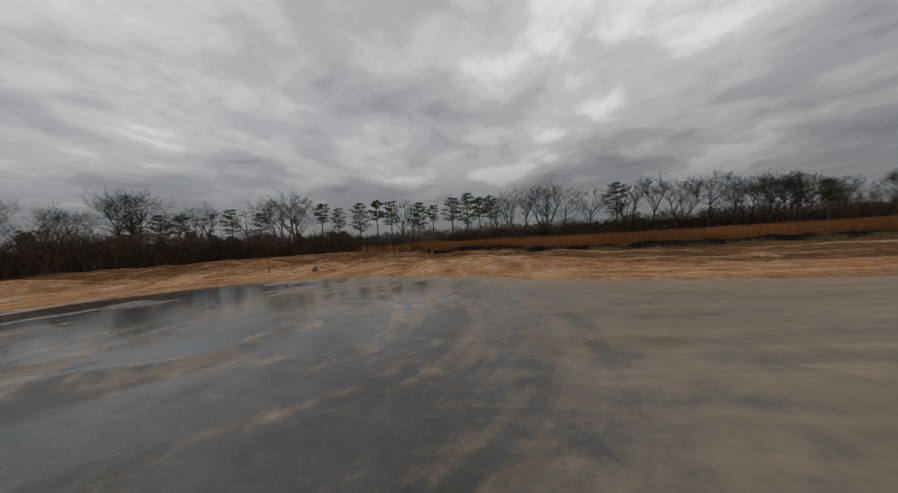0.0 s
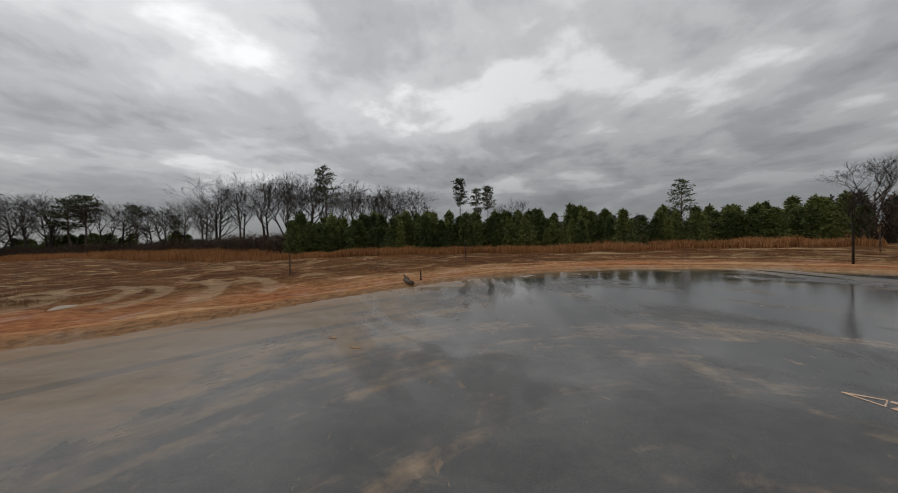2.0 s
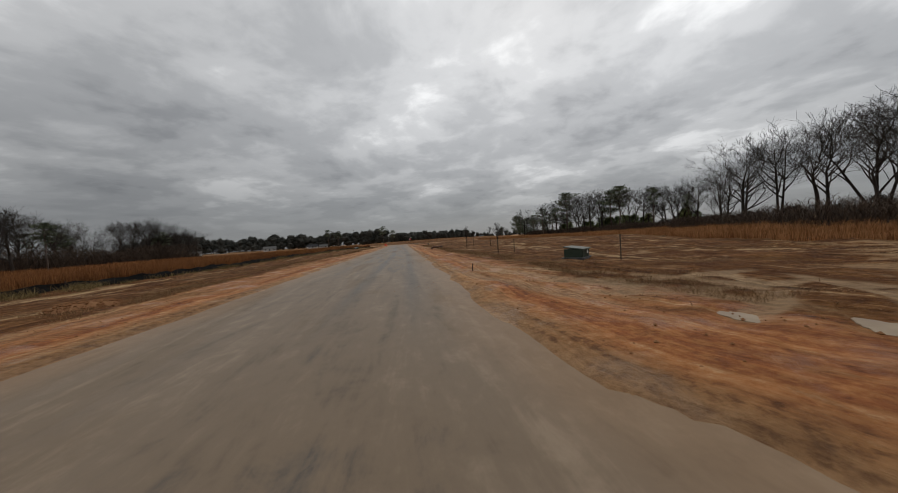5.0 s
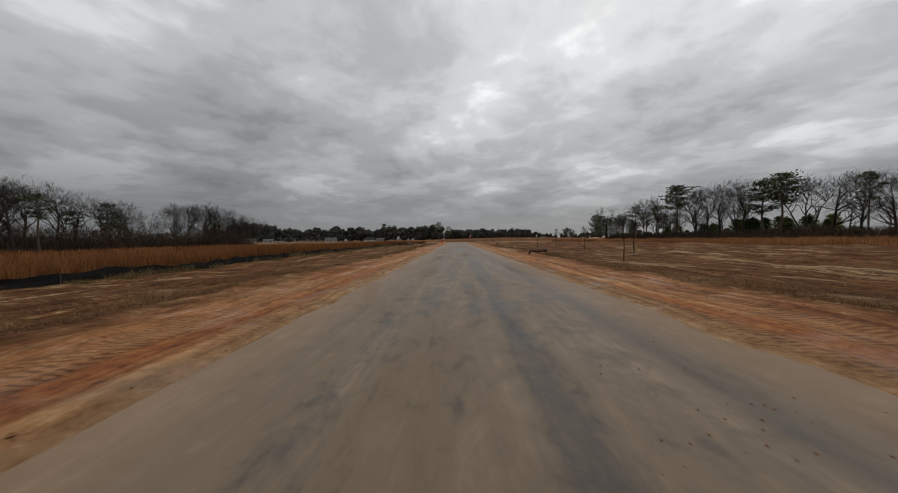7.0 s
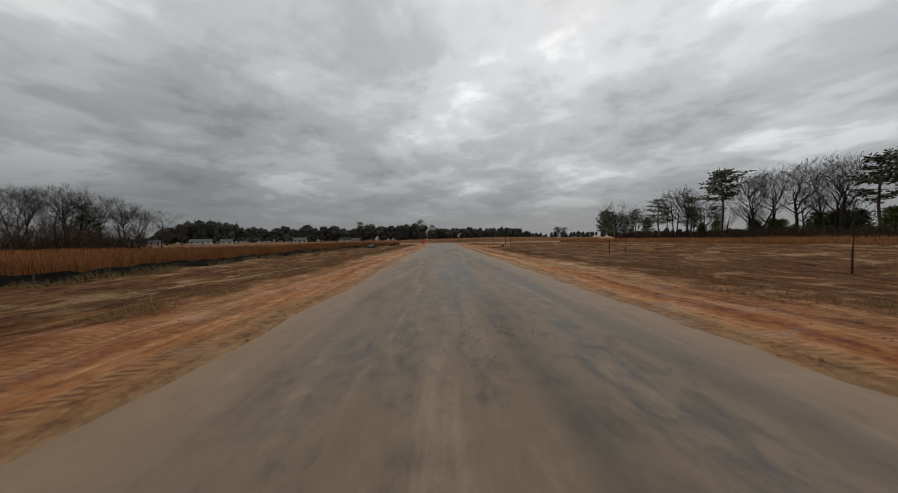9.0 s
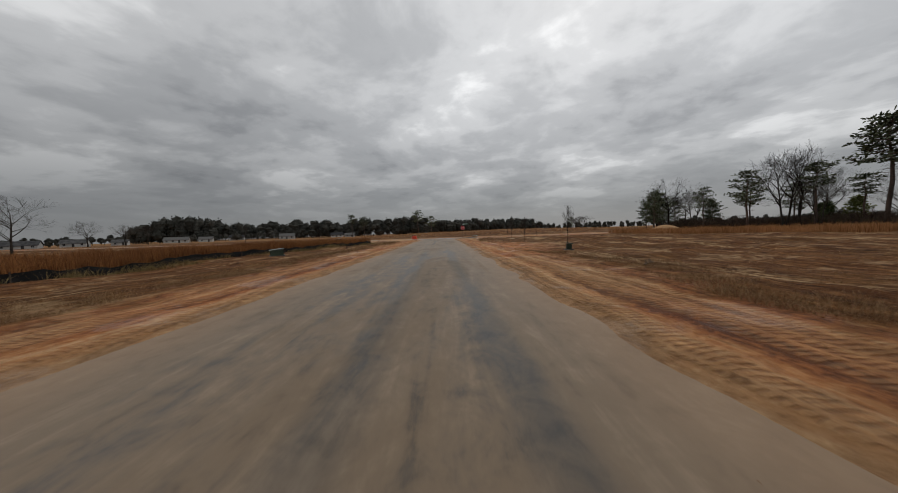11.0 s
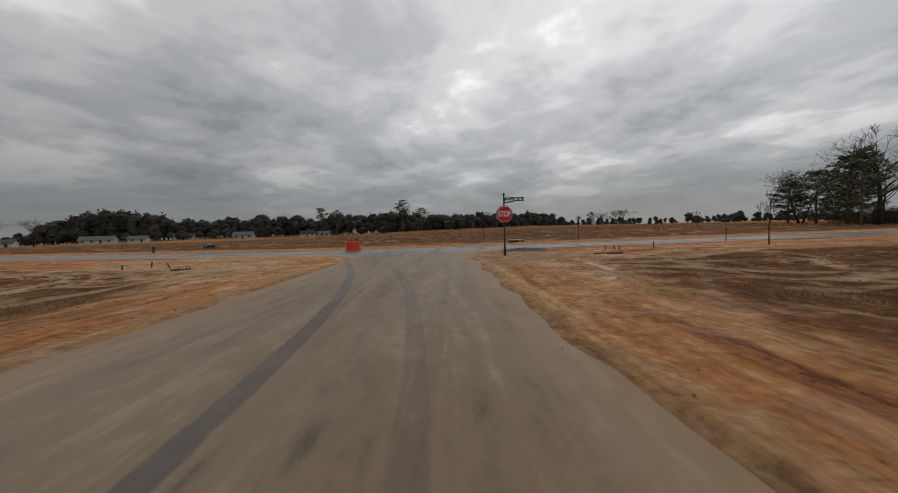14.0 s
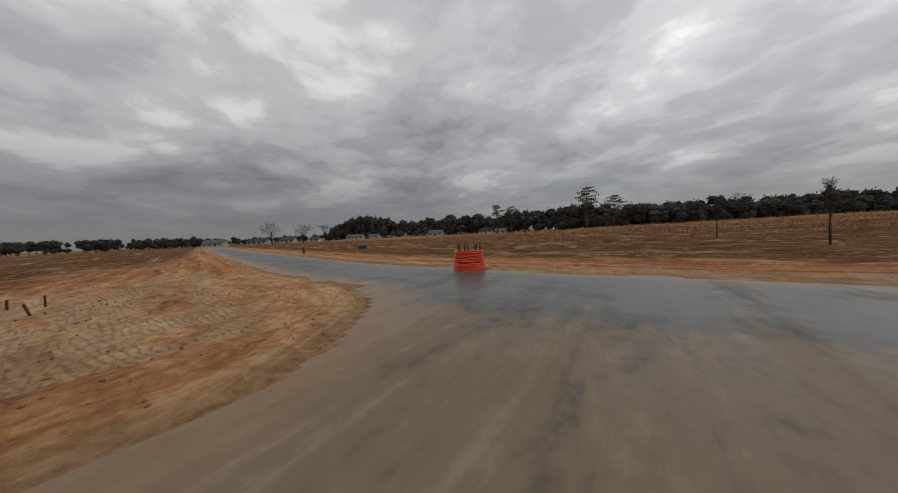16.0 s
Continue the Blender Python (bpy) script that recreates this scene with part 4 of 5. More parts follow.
def along(line, r, n):
    """Random places on a polyline, evenly by length, and their sideways direction."""
    line = np.array(line, float)
    seg = np.diff(line, axis=0)
    size = np.hypot(seg[:, 0], seg[:, 1])
    k = r.choice(len(seg), n, p=size / size.sum())
    p = line[k] + seg[k] * r.uniform(0, 1, n)[:, None]
    left = np.stack([-seg[k][:, 1], seg[k][:, 0]], -1) / size[k][:, None]
    return p, left


def on_ground(xy, sink=0.0):
    return np.concatenate([xy, (ground_height(xy[:, 0], xy[:, 1]) - sink)[:, None]], 1)


FENCE = ((-27.0, -15.0), (-20.5, -2.0), (-17.6, 8.0), (-16.4, 20.0), (-16.2, 35.0), (-16.2, 56.0), (-16.6, 72.0), (-16.2, 92.0), (-13.8, 107.0), (-10.8, 117.0))
r = np.random.RandomState(5)

# rust-coloured broomsedge on the west field, behind the silt fence
p, left = along(FENCE, r, 150000)
xy = p + left * (0.15 + np.abs(r.normal(0, 4.5, len(p))))[:, None]
clumpy = 0.75 + 0.35 * lattice(xy[:, 0], xy[:, 1], 1.1, 31) + 0.2 * lattice(xy[:, 0], xy[:, 1], 5.0, 33)
blades("broomsedge", on_ground(xy), np.clip(1.14 + 0.35 * (clumpy - 0.75), 0.7, 1.5) * r.uniform(0.74, 1.06, len(xy)), 0.3, 0.020, sedge, "tall rust-orange broomsedge standing in the field", "grass", 6)
WEST = ((-30, -20), (-31, 0), (-30, 30), (-33, 60), (-30, 90))
p, left = along(WEST, r, 26000)
xy = p + left * (r.uniform(-6, 34, len(p)))[:, None]
blades("broomsedge", on_ground(xy), r.uniform(0.7, 1.1, len(xy)), 0.4, 0.09, sedge, "rust-orange broomsedge covering the far field", "grass", 7)

# and along the east lots
EAST = ((17.0, -34.0), (22.0, -24.0), (25.0, -12.0), (26.5, 4.0), (29.0, 18.0), (36.0, 32.0), (44.0, 46.0), (47.0, 70.0), (45.0, 95.0), (40.0, 118.0), (37.0, 131.0))
p, left = along(EAST, r, 110000)
wide = np.where(p[:, 1] < 12, 3.0, 9.0)
xy = p - left * (np.abs(r.normal(0, 1, len(p))) * wide)[:, None]
clumpy = 0.75 + 0.35 * lattice(xy[:, 0], xy[:, 1], 1.1, 35) + 0.25 * lattice(xy[:, 0], xy[:, 1], 6.0, 37)
blades("broomsedge", on_ground(xy), np.clip(1.2 * clumpy, 0.5, 1.5) * np.where(xy[:, 1] < 14, 0.62, 1.0) * r.uniform(0.72, 1.08, len(xy)), 0.35, 0.035, sedge_pale, "rust-orange broomsedge in front of the pines", "grass", 8)
# the low rise beyond the cross road
xy = np.stack([r.uniform(-60, 190, 30000), r.uniform(160, 172, 30000) + np.abs(r.normal(0, 40, 30000))], -1)
blades("broomsedge", on_ground(xy), r.uniform(0.15, 0.55, len(xy)), 0.6, 0.06, sedge_pale, "dry orange grass on the low rise", "grass", 9)

# thin tufts of dead turf over the lots
xy = np.stack([r.uniform(-24, 34, 300000), r.uniform(-40, 162, 300000)], -1)
d = road_distance(xy[:, 0], xy[:, 1])
thick = lattice(xy[:, 0], xy[:, 1], 3.0, 41) + 0.7 * lattice(xy[:, 0], xy[:, 1], 0.5, 43) + np.clip((d - 4.2) / 3, -1.5, 0.8) - 0.9 * np.exp(-((xy[:, 1] - 131) / 10) ** 2)
xy = xy[(d > 2.6) & (thick > 0.35 + r.uniform(-0.4, 0.4, len(d))) & (rut_field(xy[:, 0], xy[:, 1]) < 0.2)]
d = road_distance(xy[:, 0], xy[:, 1])
fringe = np.exp(-((d - 4.6 - 0.8 * lattice(xy[:, 0], xy[:, 1], 5.0, 49)) / 1.1) ** 2)
tall = 0.05 + 0.07 * np.clip(lattice(xy[:, 0], xy[:, 1], 1.3, 47) + 0.3, 0, 1) + 0.11 * fringe * np.clip(0.5 + lattice(xy[:, 0], xy[:, 1], 0.7, 48), 0, 1)
blades("dead_grass", on_ground(xy), tall * r.uniform(0.6, 1.3, len(xy)), 1.1, 0.011, dry_grass, "sparse dead brown grass tufts on the mud", "grass", 10)
# the shaggy fringe where the turf meets the clay
n_fringe = 230000
side = r.choice((-1, 1), n_fringe)
y = r.uniform(4, 124, n_fringe)
off = ROAD_HALF + 3.7 + 0.9 * lattice(side * 50.0, y, 5.0, 51) + np.abs(r.normal(0, 1.1, n_fringe))
xy = np.stack([side * off, y], -1)
dense = lattice(xy[:, 0], xy[:, 1], 0.8, 53) + 0.6 * lattice(xy[:, 0], xy[:, 1], 3.0, 55)
xy = xy[dense > -0.15 + r.uniform(-0.3, 0.3, n_fringe)]
blades("dead_grass", on_ground(xy), np.clip(0.17 + 0.10 * lattice(xy[:, 0], xy[:, 1], 0.8, 53), 0.06, 0.3) * (1 - 0.6 * np.exp(-((xy[:, 1] - 98) / 10) ** 2) * (xy[:, 0] > 0)) * r.uniform(0.4, 1.0, len(xy)), 0.9, 0.008, dry_grass, "shaggy dead brown grass along the clay verge", "grass", 18)
# bleached tufts along the foot of the silt fence
p, left = along(FENCE, r, 130)
centre = p - left * np.abs(r.normal(0.3, 0.8, len(p)))[:, None]
size = r.uniform(0.15, 0.45, len(p))
which = r.choice(len(p), 15000)
xy = centre[which] + r.normal(0, 1, (15000, 2)) * size[which][:, None]
blades("dead_grass", on_ground(xy), size[which] * r.uniform(0.6, 1.5, 15000), 1.3, 0.016, straw, "bleached straw tufts at the foot of the fence", "grass", 17)

# brown leafless brush: stems with a haze of twigs
def twig_mass(line, n, lo, hi, height, seed, mat, label):
    r = np.random.RandomState(seed)
    p, left = along(line, r, n // 5)
    xy = p - left * r.uniform(lo, hi, len(p))[:, None]
    tall = (height + 0.28 * height * lattice(xy[:, 0], xy[:, 1], 5.0, seed)) * r.uniform(0.5, 1.1, len(xy))
    stems = on_ground(xy)
    p, left = along(line, r, n)
    xy2 = p - left * r.uniform(lo, hi, len(p))[:, None]
    full = height + 0.28 * height * lattice(xy2[:, 0], xy2[:, 1], 5.0, seed) + 0.22 * height * lattice(xy2[:, 0], xy2[:, 1], 1.6, seed + 1)
    up = full * r.uniform(0, 1, n) ** 0.85
    twigs = on_ground(xy2) + np.array([0, 0, 1.0]) * up[:, None]
    blades("brush", np.concatenate([stems, twigs]), np.concatenate([tall, r.uniform(0.3, 0.8, n)]), 1.3, 0.045, mat, label, "brush", seed)


twig_mass(((24.0, -46.0), (8.0, -52.0), (-8.0, -56.0), (-25.0, -60.0)), 34000, -2, 9, 3.0, 11, brush_twigs, "low brown leafless brush before the pines")
BRUSH = ((-20.0, -59.0), (-45.0, -62.0), (-62.0, -54.0), (-74.0, -38.0), (-80.0, -14.0), (-80.0, 12.0), (-70.0, 32.0))
twig_mass(BRUSH, 110000, -2, 10, 4.3, 12, brush_twigs, "dense brown leafless brush at the wood's edge")
twig_mass(((-72.0, 30.0), (-70, 58), (-74, 108)), 42000, -2, 9, 4.2, 16, brush_twigs, "low brown brush below the leafless trees")
EAST_BRUSH = ((34.0, 11.0), (44.0, 26.0), (56.0, 44.0), (64.0, 70.0), (68.0, 100.0), (74.0, 130.0), (80.0, 170.0))
twig_mass(EAST_BRUSH, 60000, -1, 8, 2.3, 13, brush_twigs, "dark undergrowth below the leafless trees")
twig_mass(((41.0, 10.0), (42.5, -8.0), (40.0, -24.0), (32.0, -42.0)), 12000, -9, 2, 2.6, 14, brush_twigs, "brown brush between the young pines")
twig_mass(((-180, 342), (-118, 338), (-80, 340), (-20, 325), (40, 290)), 9000, -5, 5, 4.0, 15, brush_twigs, "dark brush round the far houses")


def lump(g, rnd, c, rx, rz):
    """One uneven mass of foliage: a coarse round shell, each corner pushed in or out, upper side fuller."""
    base, n = len(g.v), 7
    g.v.append((c.x, c.y, c.z - rz))
    for k, lat in enumerate((-0.55, 0.05, 0.6)):
        for i in range(n):
            a = 2 * math.pi * (i + 0.5 * k) / n
            q = rnd.uniform(0.72, 1.18)
            r = math.cos(lat * 1.3) * rx * q
            g.v.append((c.x + r * math.cos(a), c.y + r * math.sin(a), c.z + math.sin(lat * 1.3) * rz * rnd.uniform(0.8, 1.2)))
    g.v.append((c.x, c.y, c.z + rz * rnd.uniform(0.85, 1.1)))
    for i in range(n):
        j = (i + 1) % n
        g.f.append((base, base + 1 + j, base + 1 + i))
        for k in (0, 1):
            g.f.append((base + 1 + k * n + i, base + 1 + k * n + j, base + 1 + (k + 1) * n + j, base + 1 + (k + 1) * n + i))
        g.f.append((base + 1 + 2 * n + i, base + 1 + 2 * n + j, base + 1 + 3 * n))


def far_tree(g, rnd, x, y, z, h, wide, leaves):
    """A distant crown: several foliage masses on a stem, with a ragged fringe of sprays."""
    g.tube([(x, y, z - 0.3), (x, y, z + h * 0.7)], [0.2, 0.1], 4, cap=False)
    for _ in range(rnd.randint(5, 7)):
        u = rnd.random() ** 0.85
        a, reach = rnd.uniform(0, 6.283), wide * rnd.uniform(0.15, 0.6) * (1.1 - 0.7 * u)
        c = Vector((x + reach * math.cos(a), y + reach * math.sin(a), z + h * (0.22 + 0.58 * u)))
        rx, rz = wide * rnd.uniform(0.28, 0.48), h * rnd.uniform(0.13, 0.20)
        lump(g, rnd, c, rx, rz)
        for _ in range(leaves):
            d = unit(rnd)
            o = c + Vector((d.x * rx, d.y * rx, d.z * rz)) * rnd.uniform(0.75, 1.2)
            e = (d + unit(rnd) * 0.8 + Vector((0, 0, 0.25))).normalized()
            g.leaf(o, e, e.cross(unit(rnd)).normalized(), h * rnd.uniform(0.045, 0.085), h * rnd.uniform(0.026, 0.046))


def woods(name, line, count, height, depth, seed, label, leaves=22):
    """A far wood: many ragged crowns of foliage masses on stems, in one mesh."""
    r = np.random.RandomState(seed)
    rnd = random.Random(seed)
    g = Geo()
    p, left = along(line, r, count)
    p = p + left * r.uniform(-depth, depth, count)[:, None]
    for x, y in p:
        h = height * rnd.choice((rnd.uniform(0.5, 0.9), rnd.uniform(0.7, 1.15), rnd.uniform(0.75, 1.0)))
        far_tree(g, rnd, x, y, ground_at(x, y), h, h * rnd.uniform(0.34, 0.52), leaves)
    return tagged(new(name, g.mesh(name, hazed_leaf)), label, "woods", kind="stuff")


def domed_wood(x, y, half, height, turn, seed):
    """A round-topped evergreen wood: trees that rise to the middle, their crowns run together."""
    rnd = random.Random(seed)
    g = Geo()
    for _ in range(90):
        u, v = rnd.uniform(-1, 1), rnd.uniform(-1, 1)
        a, b = half * u * math.cos(turn) - 9 * v * math.sin(turn), half * u * math.sin(turn) + 9 * v * math.cos(turn)
        h = height * (0.35 + 0.65 * (1 - abs(u) ** 2.4)) * rnd.uniform(0.90, 1.0)
        far_tree(g, rnd, x + a, y + b, ground_at(x + a, y + b), h, rnd.uniform(5.5, 8.0), 24)
    return tagged(new("far_woods", g.mesh("far_woods", hazed_leaf)), "large round-topped dark evergreen wood behind the houses", "woods", kind="stuff")


domed_wood(-226, 328, 40, 23.5, 0.6, 71)
woods("far_woods", ((-205, 350), (-150, 352), (-110, 350), (-60, 350), (-15, 335)), 230, 17.0, 9.0, 61, "dark distant mixed wood behind the houses")
woods("far_woods", ((-8, 262), (20, 268), (50, 276), (70, 290)), 250, 9.8, 9.0, 62, "dense dark wood on the rise")
woods("far_woods", ((70, 330), (150, 360), (260, 340), (420, 330)), 170, 8.5, 14.0, 63, "low dark line of distant trees")
woods("far_woods", ((-420, 240), (-320, 300), (-240, 330), (-170, 330), (-100, 350)), 200, 8.0, 14.0, 64, "low dark line of distant trees")
woods("far_woods", ((-240, 60), (-230, 120), (-260, 180), (-330, 230)), 170, 8.0, 14.0, 65, "low dark line of distant trees")
woods("far_woods", ((110, 30), (120, 80), (150, 140), (190, 220), (240, 300)), 100, 5.0, 10.0, 66, "low dark line of distant trees")
woods("far_woods", ((-110, -60), (-60, -110), (0, -112), (60, -100), (110, -50), (120, 20)), 150, 8.0, 8.0, 67, "dark wood behind the brush")


# ---------------------------------------------------------------- silt fence
def silt_fence():
    t = thing("silt_fence", "sagging black fabric silt fence on wooden stakes", "fence")
    line = [Vector((x, y, 0)) for x, y in FENCE]
    rnd = random.Random(3)
    fabric = Geo()
    posts = []
    k = 0
    for a, b in zip(line, line[1:]):
        n = max(2, int((b - a).length / 0.5))
        for i in range(n):
            p = a.lerp(b, i / n)
            z = ground_at(p.x, p.y)
            out = 0.06 * math.sin(k * 0.7) + rnd.uniform(-0.03, 0.03)
            top = 0.42 + 0.05 * math.sin(k * 1.7) + rnd.uniform(-0.05, 0.03)
            for q, h in ((0.0, -0.08), (out, top * 0.5), (0.3 * out, top)):
                fabric.v += [(p.x + q - 0.006, p.y, z + h), (p.x + q + 0.006, p.y, z + h)]
            if k:
                c = 6 * (k - 1)
                for j in (0, 2):
                    fabric.f += [(c + j, c + 6 + j, c + 8 + j, c + 2 + j), (c + 1 + j, c + 3 + j, c + 9 + j, c + 7 + j)]
                fabric.f.append((c + 4, c + 10, c + 11, c + 5))
            if k % 5 == 0:
                posts.append((p.x + 0.05, p.y, z))
            k += 1
    part("fabric", fabric, silt_fabric, t, "black woven fabric")
    g = Geo()
    g.box(-0.02, 0.02, -0.02, 0.02, -0.2, 0.45)
    me = bevelled(g, stake_wood, "stake", 0.005, 1)
    for x, y, z in posts:
        o = part("stake", me, stake_wood, t)
        o.matrix_basis = pose(x, y, z, rnd.uniform(-4, 4), rnd.uniform(-4, 4), rnd.uniform(0, 90))
    return t


silt_fence()


# ---------------------------------------------------------------- utilities
def transformer_box(x, y, turn, w, d, h, label):
    t = thing("transformer_box", label, "utility box", "utility boxes", (x, y, ground_at(x, y)), turn)
    g = Geo()
    g.box(-w / 2 - 0.12, w / 2 + 0.12, -d / 2 - 0.12, d / 2 + 0.12, -0.1, 0.08)
    part("pad", bevelled(g, gravel_grey, "pad", 0.015), gravel_grey, t, "grey concrete pad")
    g = Geo()
    g.box(-w / 2, w / 2, -d / 2, d / 2, 0.08, h * 0.82)
    body = part("body", bevelled(g, box_green, "body", 0.02), box_green, t)
    g = Geo()
    lip = 0.10
    g.v = [(-w / 2 - 0.03, -d / 2 - lip, h * 0.74), (w / 2 + 0.03, -d / 2 - lip, h * 0.74), (w / 2 + 0.03, d / 2 + 0.03, h * 0.98), (-w / 2 - 0.03, d / 2 + 0.03, h * 0.98),
           (-w / 2 - 0.03, -d / 2 - lip, h * 0.84), (w / 2 + 0.03, -d / 2 - lip, h * 0.84), (w / 2 + 0.03, d / 2 + 0.03, h * 1.05), (-w / 2 - 0.03, d / 2 + 0.03, h * 1.05)]
    g.f = [(3, 2, 1, 0), (4, 5, 6, 7), (0, 1, 5, 4), (1, 2, 6, 5), (2, 3, 7, 6), (3, 0, 4, 7)]
    part("lid", bevelled(g, lid_green, "lid", 0.012), lid_green, t, "paler green sloping lid")
    g = Geo()
    g.box(-w / 2 + 0.06, w / 2 - 0.06, -d / 2 - 0.025, -d / 2 + 0.01, 0.12, h * 0.70)
    door = part("door", bevelled(g, box_green, "door", 0.008), box_green, t)
    g = Geo()
    g.box(-0.02, 0.02, -d / 2 - 0.06, -d / 2 - 0.015, h * 0.4, h * 0.52)
    part("latch", bevelled(g, black_plastic, "latch", 0.005), black_plastic, door, "black padlock latch")
    g = Geo()
    g.box(w * 0.12, w * 0.30, -d / 2 - 0.031, -d / 2 - 0.02, h * 0.40, h * 0.66)
    part("sticker", g, sign_white, door, "white warning sticker")
    return t


transformer_box(11.6, 14.5, 40, 1.35, 0.95, 0.66, "dark green metal transformer box on bare clay")
transformer_box(-12.6, 92.9, -60, 1.5, 0.9, 0.62, "dark green metal transformer box beside the silt fence")
transformer_box(9.8, 88.8, 80, 0.35, 0.3, 0.55, "small green utility pedestal beside a sapling")
transformer_box(-31.0, 157.0, -30, 1.2, 0.9, 0.60, "dark green metal transformer box across the road")
transformer_box(9.6, 144.6, 0, 1.3, 0.8, 0.26, "low olive green utility vault across the road")
transformer_box(10.3, -32.5, 30, 0.55, 0.45, 0.65, "small green utility pedestal near the brush")


def stake(x, y, h, lean, turn, label, mat):
    t = thing("stake", label, "stake", "marker stakes", (x, y, ground_at(x, y)), turn)
    g = Geo()
    g.v = [(-0.022, -0.022, -0.2), (0.022, -0.022, -0.2), (0.022, 0.022, -0.2), (-0.022, 0.022, -0.2),
           (-0.020 + lean * h, -0.020, h), (0.024 + lean * h, -0.020, h + 0.015), (0.024 + lean * h, 0.024, h), (-0.020 + lean * h, 0.024, h - 0.02)]
    g.f = [(3, 2, 1, 0), (4, 5, 6, 7), (0, 1, 5, 4), (1, 2, 6, 5), (2, 3, 7, 6), (3, 0, 4, 7)]
    part("post", bevelled(g, mat, "post", 0.004, 1), mat, t)
    return t


for x, y, h, lean in ((12.3, 12.0, 1.25, 0.0), (11.1, 22.4, 1.15, 0.03), (13.9, -0.4, 1.05, -0.06), (16.8, -8.95, 1.15, 0.02), (13.0, 64.5, 1.25, 0.0), (23.0, 136.0, 1.0, 0.02),
                      (15.4, -31.0, 1.2, 0.02), (-18.3, -35.3, 1.3, 0.04), (-5.0, 155.0, 1.2, 0.0), (8.3, -24.0, 1.0, 0.0), (-12.0, -19.5, 0.8, 0.1), (30.0, 151.5, 1.2, 0), (-17.0, 128.0, 1.0, 0)):
    stake(x, y, h, lean, x * 37 % 90, "thin dark weathered wooden survey stake in the mud", stake_wood)
for x, y, h, lean in ((-14.3, 131.8, 0.32, 0.25), (-15.2, 131.2, 0.30, 0.05), (-9.6, 100.8, 0.35, 0.05), (-9.9, 102.0, 0.3, 0.0), (11.4, 131.8, 0.3, 0.7), (12.3, 132.2, 0.25, -0.8), (12.1, 131.6, 0.28, 0.1), (14.7, 132.3, 0.42, -0.15), (-7.6, 44.1, 0.2, 0.2), (-7.0, 43.9, 0.16, -0.3), (-6.9, 44.1, 0.2, 0.1), (-6.9, 93.2, 0.2, 0.2), (-6.0, 92.8, 0.18, -0.2), (-13.0, 131.6, 0.32, -0.5), (4.9, 12.2, 0.3, 0.15), (10.6, -6.9, 0.35, 0.0)):
    stake(x, y, h, lean, x * 37 % 90, "short broken brown stake sticking out of clay", rust_steel)


def sapling(x, y, h, seed):
    rnd = random.Random(seed)
    t = thing("sapling", "slender leafless sapling tied to a dark stake", "tree", "saplings", (x, y, ground_at(x, y)))
    g = Geo()
    pts = [Vector((0, 0, -0.15))] + [Vector((rnd.uniform(-0.05, 0.05), rnd.uniform(-0.05, 0.05), h * u)) for u in (0.3, 0.55, 0.8, 1.0)]
    g.tube(pts, [0.027, 0.024, 0.020, 0.013, 0.005], 6)
    part("trunk", g, bark_grey, t, smooth=True)
    g = Geo()
    for _ in range(16):
        u = rnd.uniform(0.42, 0.92)
        o = Vector((0, 0, h * u))
        b = rnd.uniform(0, 6.28)
        limb(g, rnd, o, Vector((math.cos(b) * 0.55, math.sin(b) * 0.55, 1)).normalized(), h * 0.28 * (1.25 - u), 0.011, 2, 4, 4, 0.6, 0.12, 0.004)
    part("crown", g, bark_grey, t, "thin bare twigs")
    g = Geo()
    g.box(0.024, 0.05, -0.014, 0.014, -0.2, 1.1)
    stick = part("support", bevelled(g, rust_steel, "support", 0.005, 1), rust_steel, t, "dark rusty support post")
    g = Geo()
    g.tube([(0.03 + 0.075 * math.cos(q / 10 * 6.283), 0.05 * math.sin(q / 10 * 6.283), 0.95) for q in range(11)], [0.008] * 11, 5, cap=False)
    part("tie", g, black_plastic, stick, "black rubber tie")
    return t


for i, (x, y, h) in enumerate(((10.4, 24.5, 2.6), (10.0, 35.5, 2.8), (15.9, 44.0, 3.0), (18.0, 70.0, 3.2), (15.2, 52.5, 2.8), (10.9, 91.5, 3.1), (11.4, 105.0, 2.9), (12.8, 117.6, 2.8),
                                (22.0, 132.4, 3.0), (7.6, 153.0, 3.0), (-20.0, 100.0, 2.8), (-15.6, 108.0, 2.8), (10.6, -22.6, 2.6), (4.9, 160.5, 2.6), (20.0, 152.4, 2.8))):
    sapling(x, y, h, 100 + i)


# ---------------------------------------------------------------- stop sign
def octagon(size, y0, y1):
    g = Geo()
    c = [(size / 2 / math.cos(math.pi / 8) * math.cos(math.pi / 8 + k * math.pi / 4), size / 2 / math.cos(math.pi / 8) * math.sin(math.pi / 8 + k * math.pi / 4)) for k in range(8)]
    g.v = [(x, y0, z) for x, z in c] + [(x, y1, z) for x, z in c]
    g.f = [tuple(range(8)), tuple(range(15, 7, -1))] + [(k, k + 8, (k + 1) % 8 + 8, (k + 1) % 8) for k in range(8)]
    return g


def lettering(text, size, mat, parent, m, name="lettering", spread=1.0):
    cu = bpy.data.curves.new(name, "FONT")
    cu.body, cu.size, cu.align_x, cu.align_y, cu.extrude, cu.offset, cu.space_character = text, size, "CENTER", "CENTER", 0.0015, 0.009, spread
    cu.materials.append(mat)
    ob = new(name, cu)
    ob.parent = parent
    ob.matrix_basis = m
    return ob


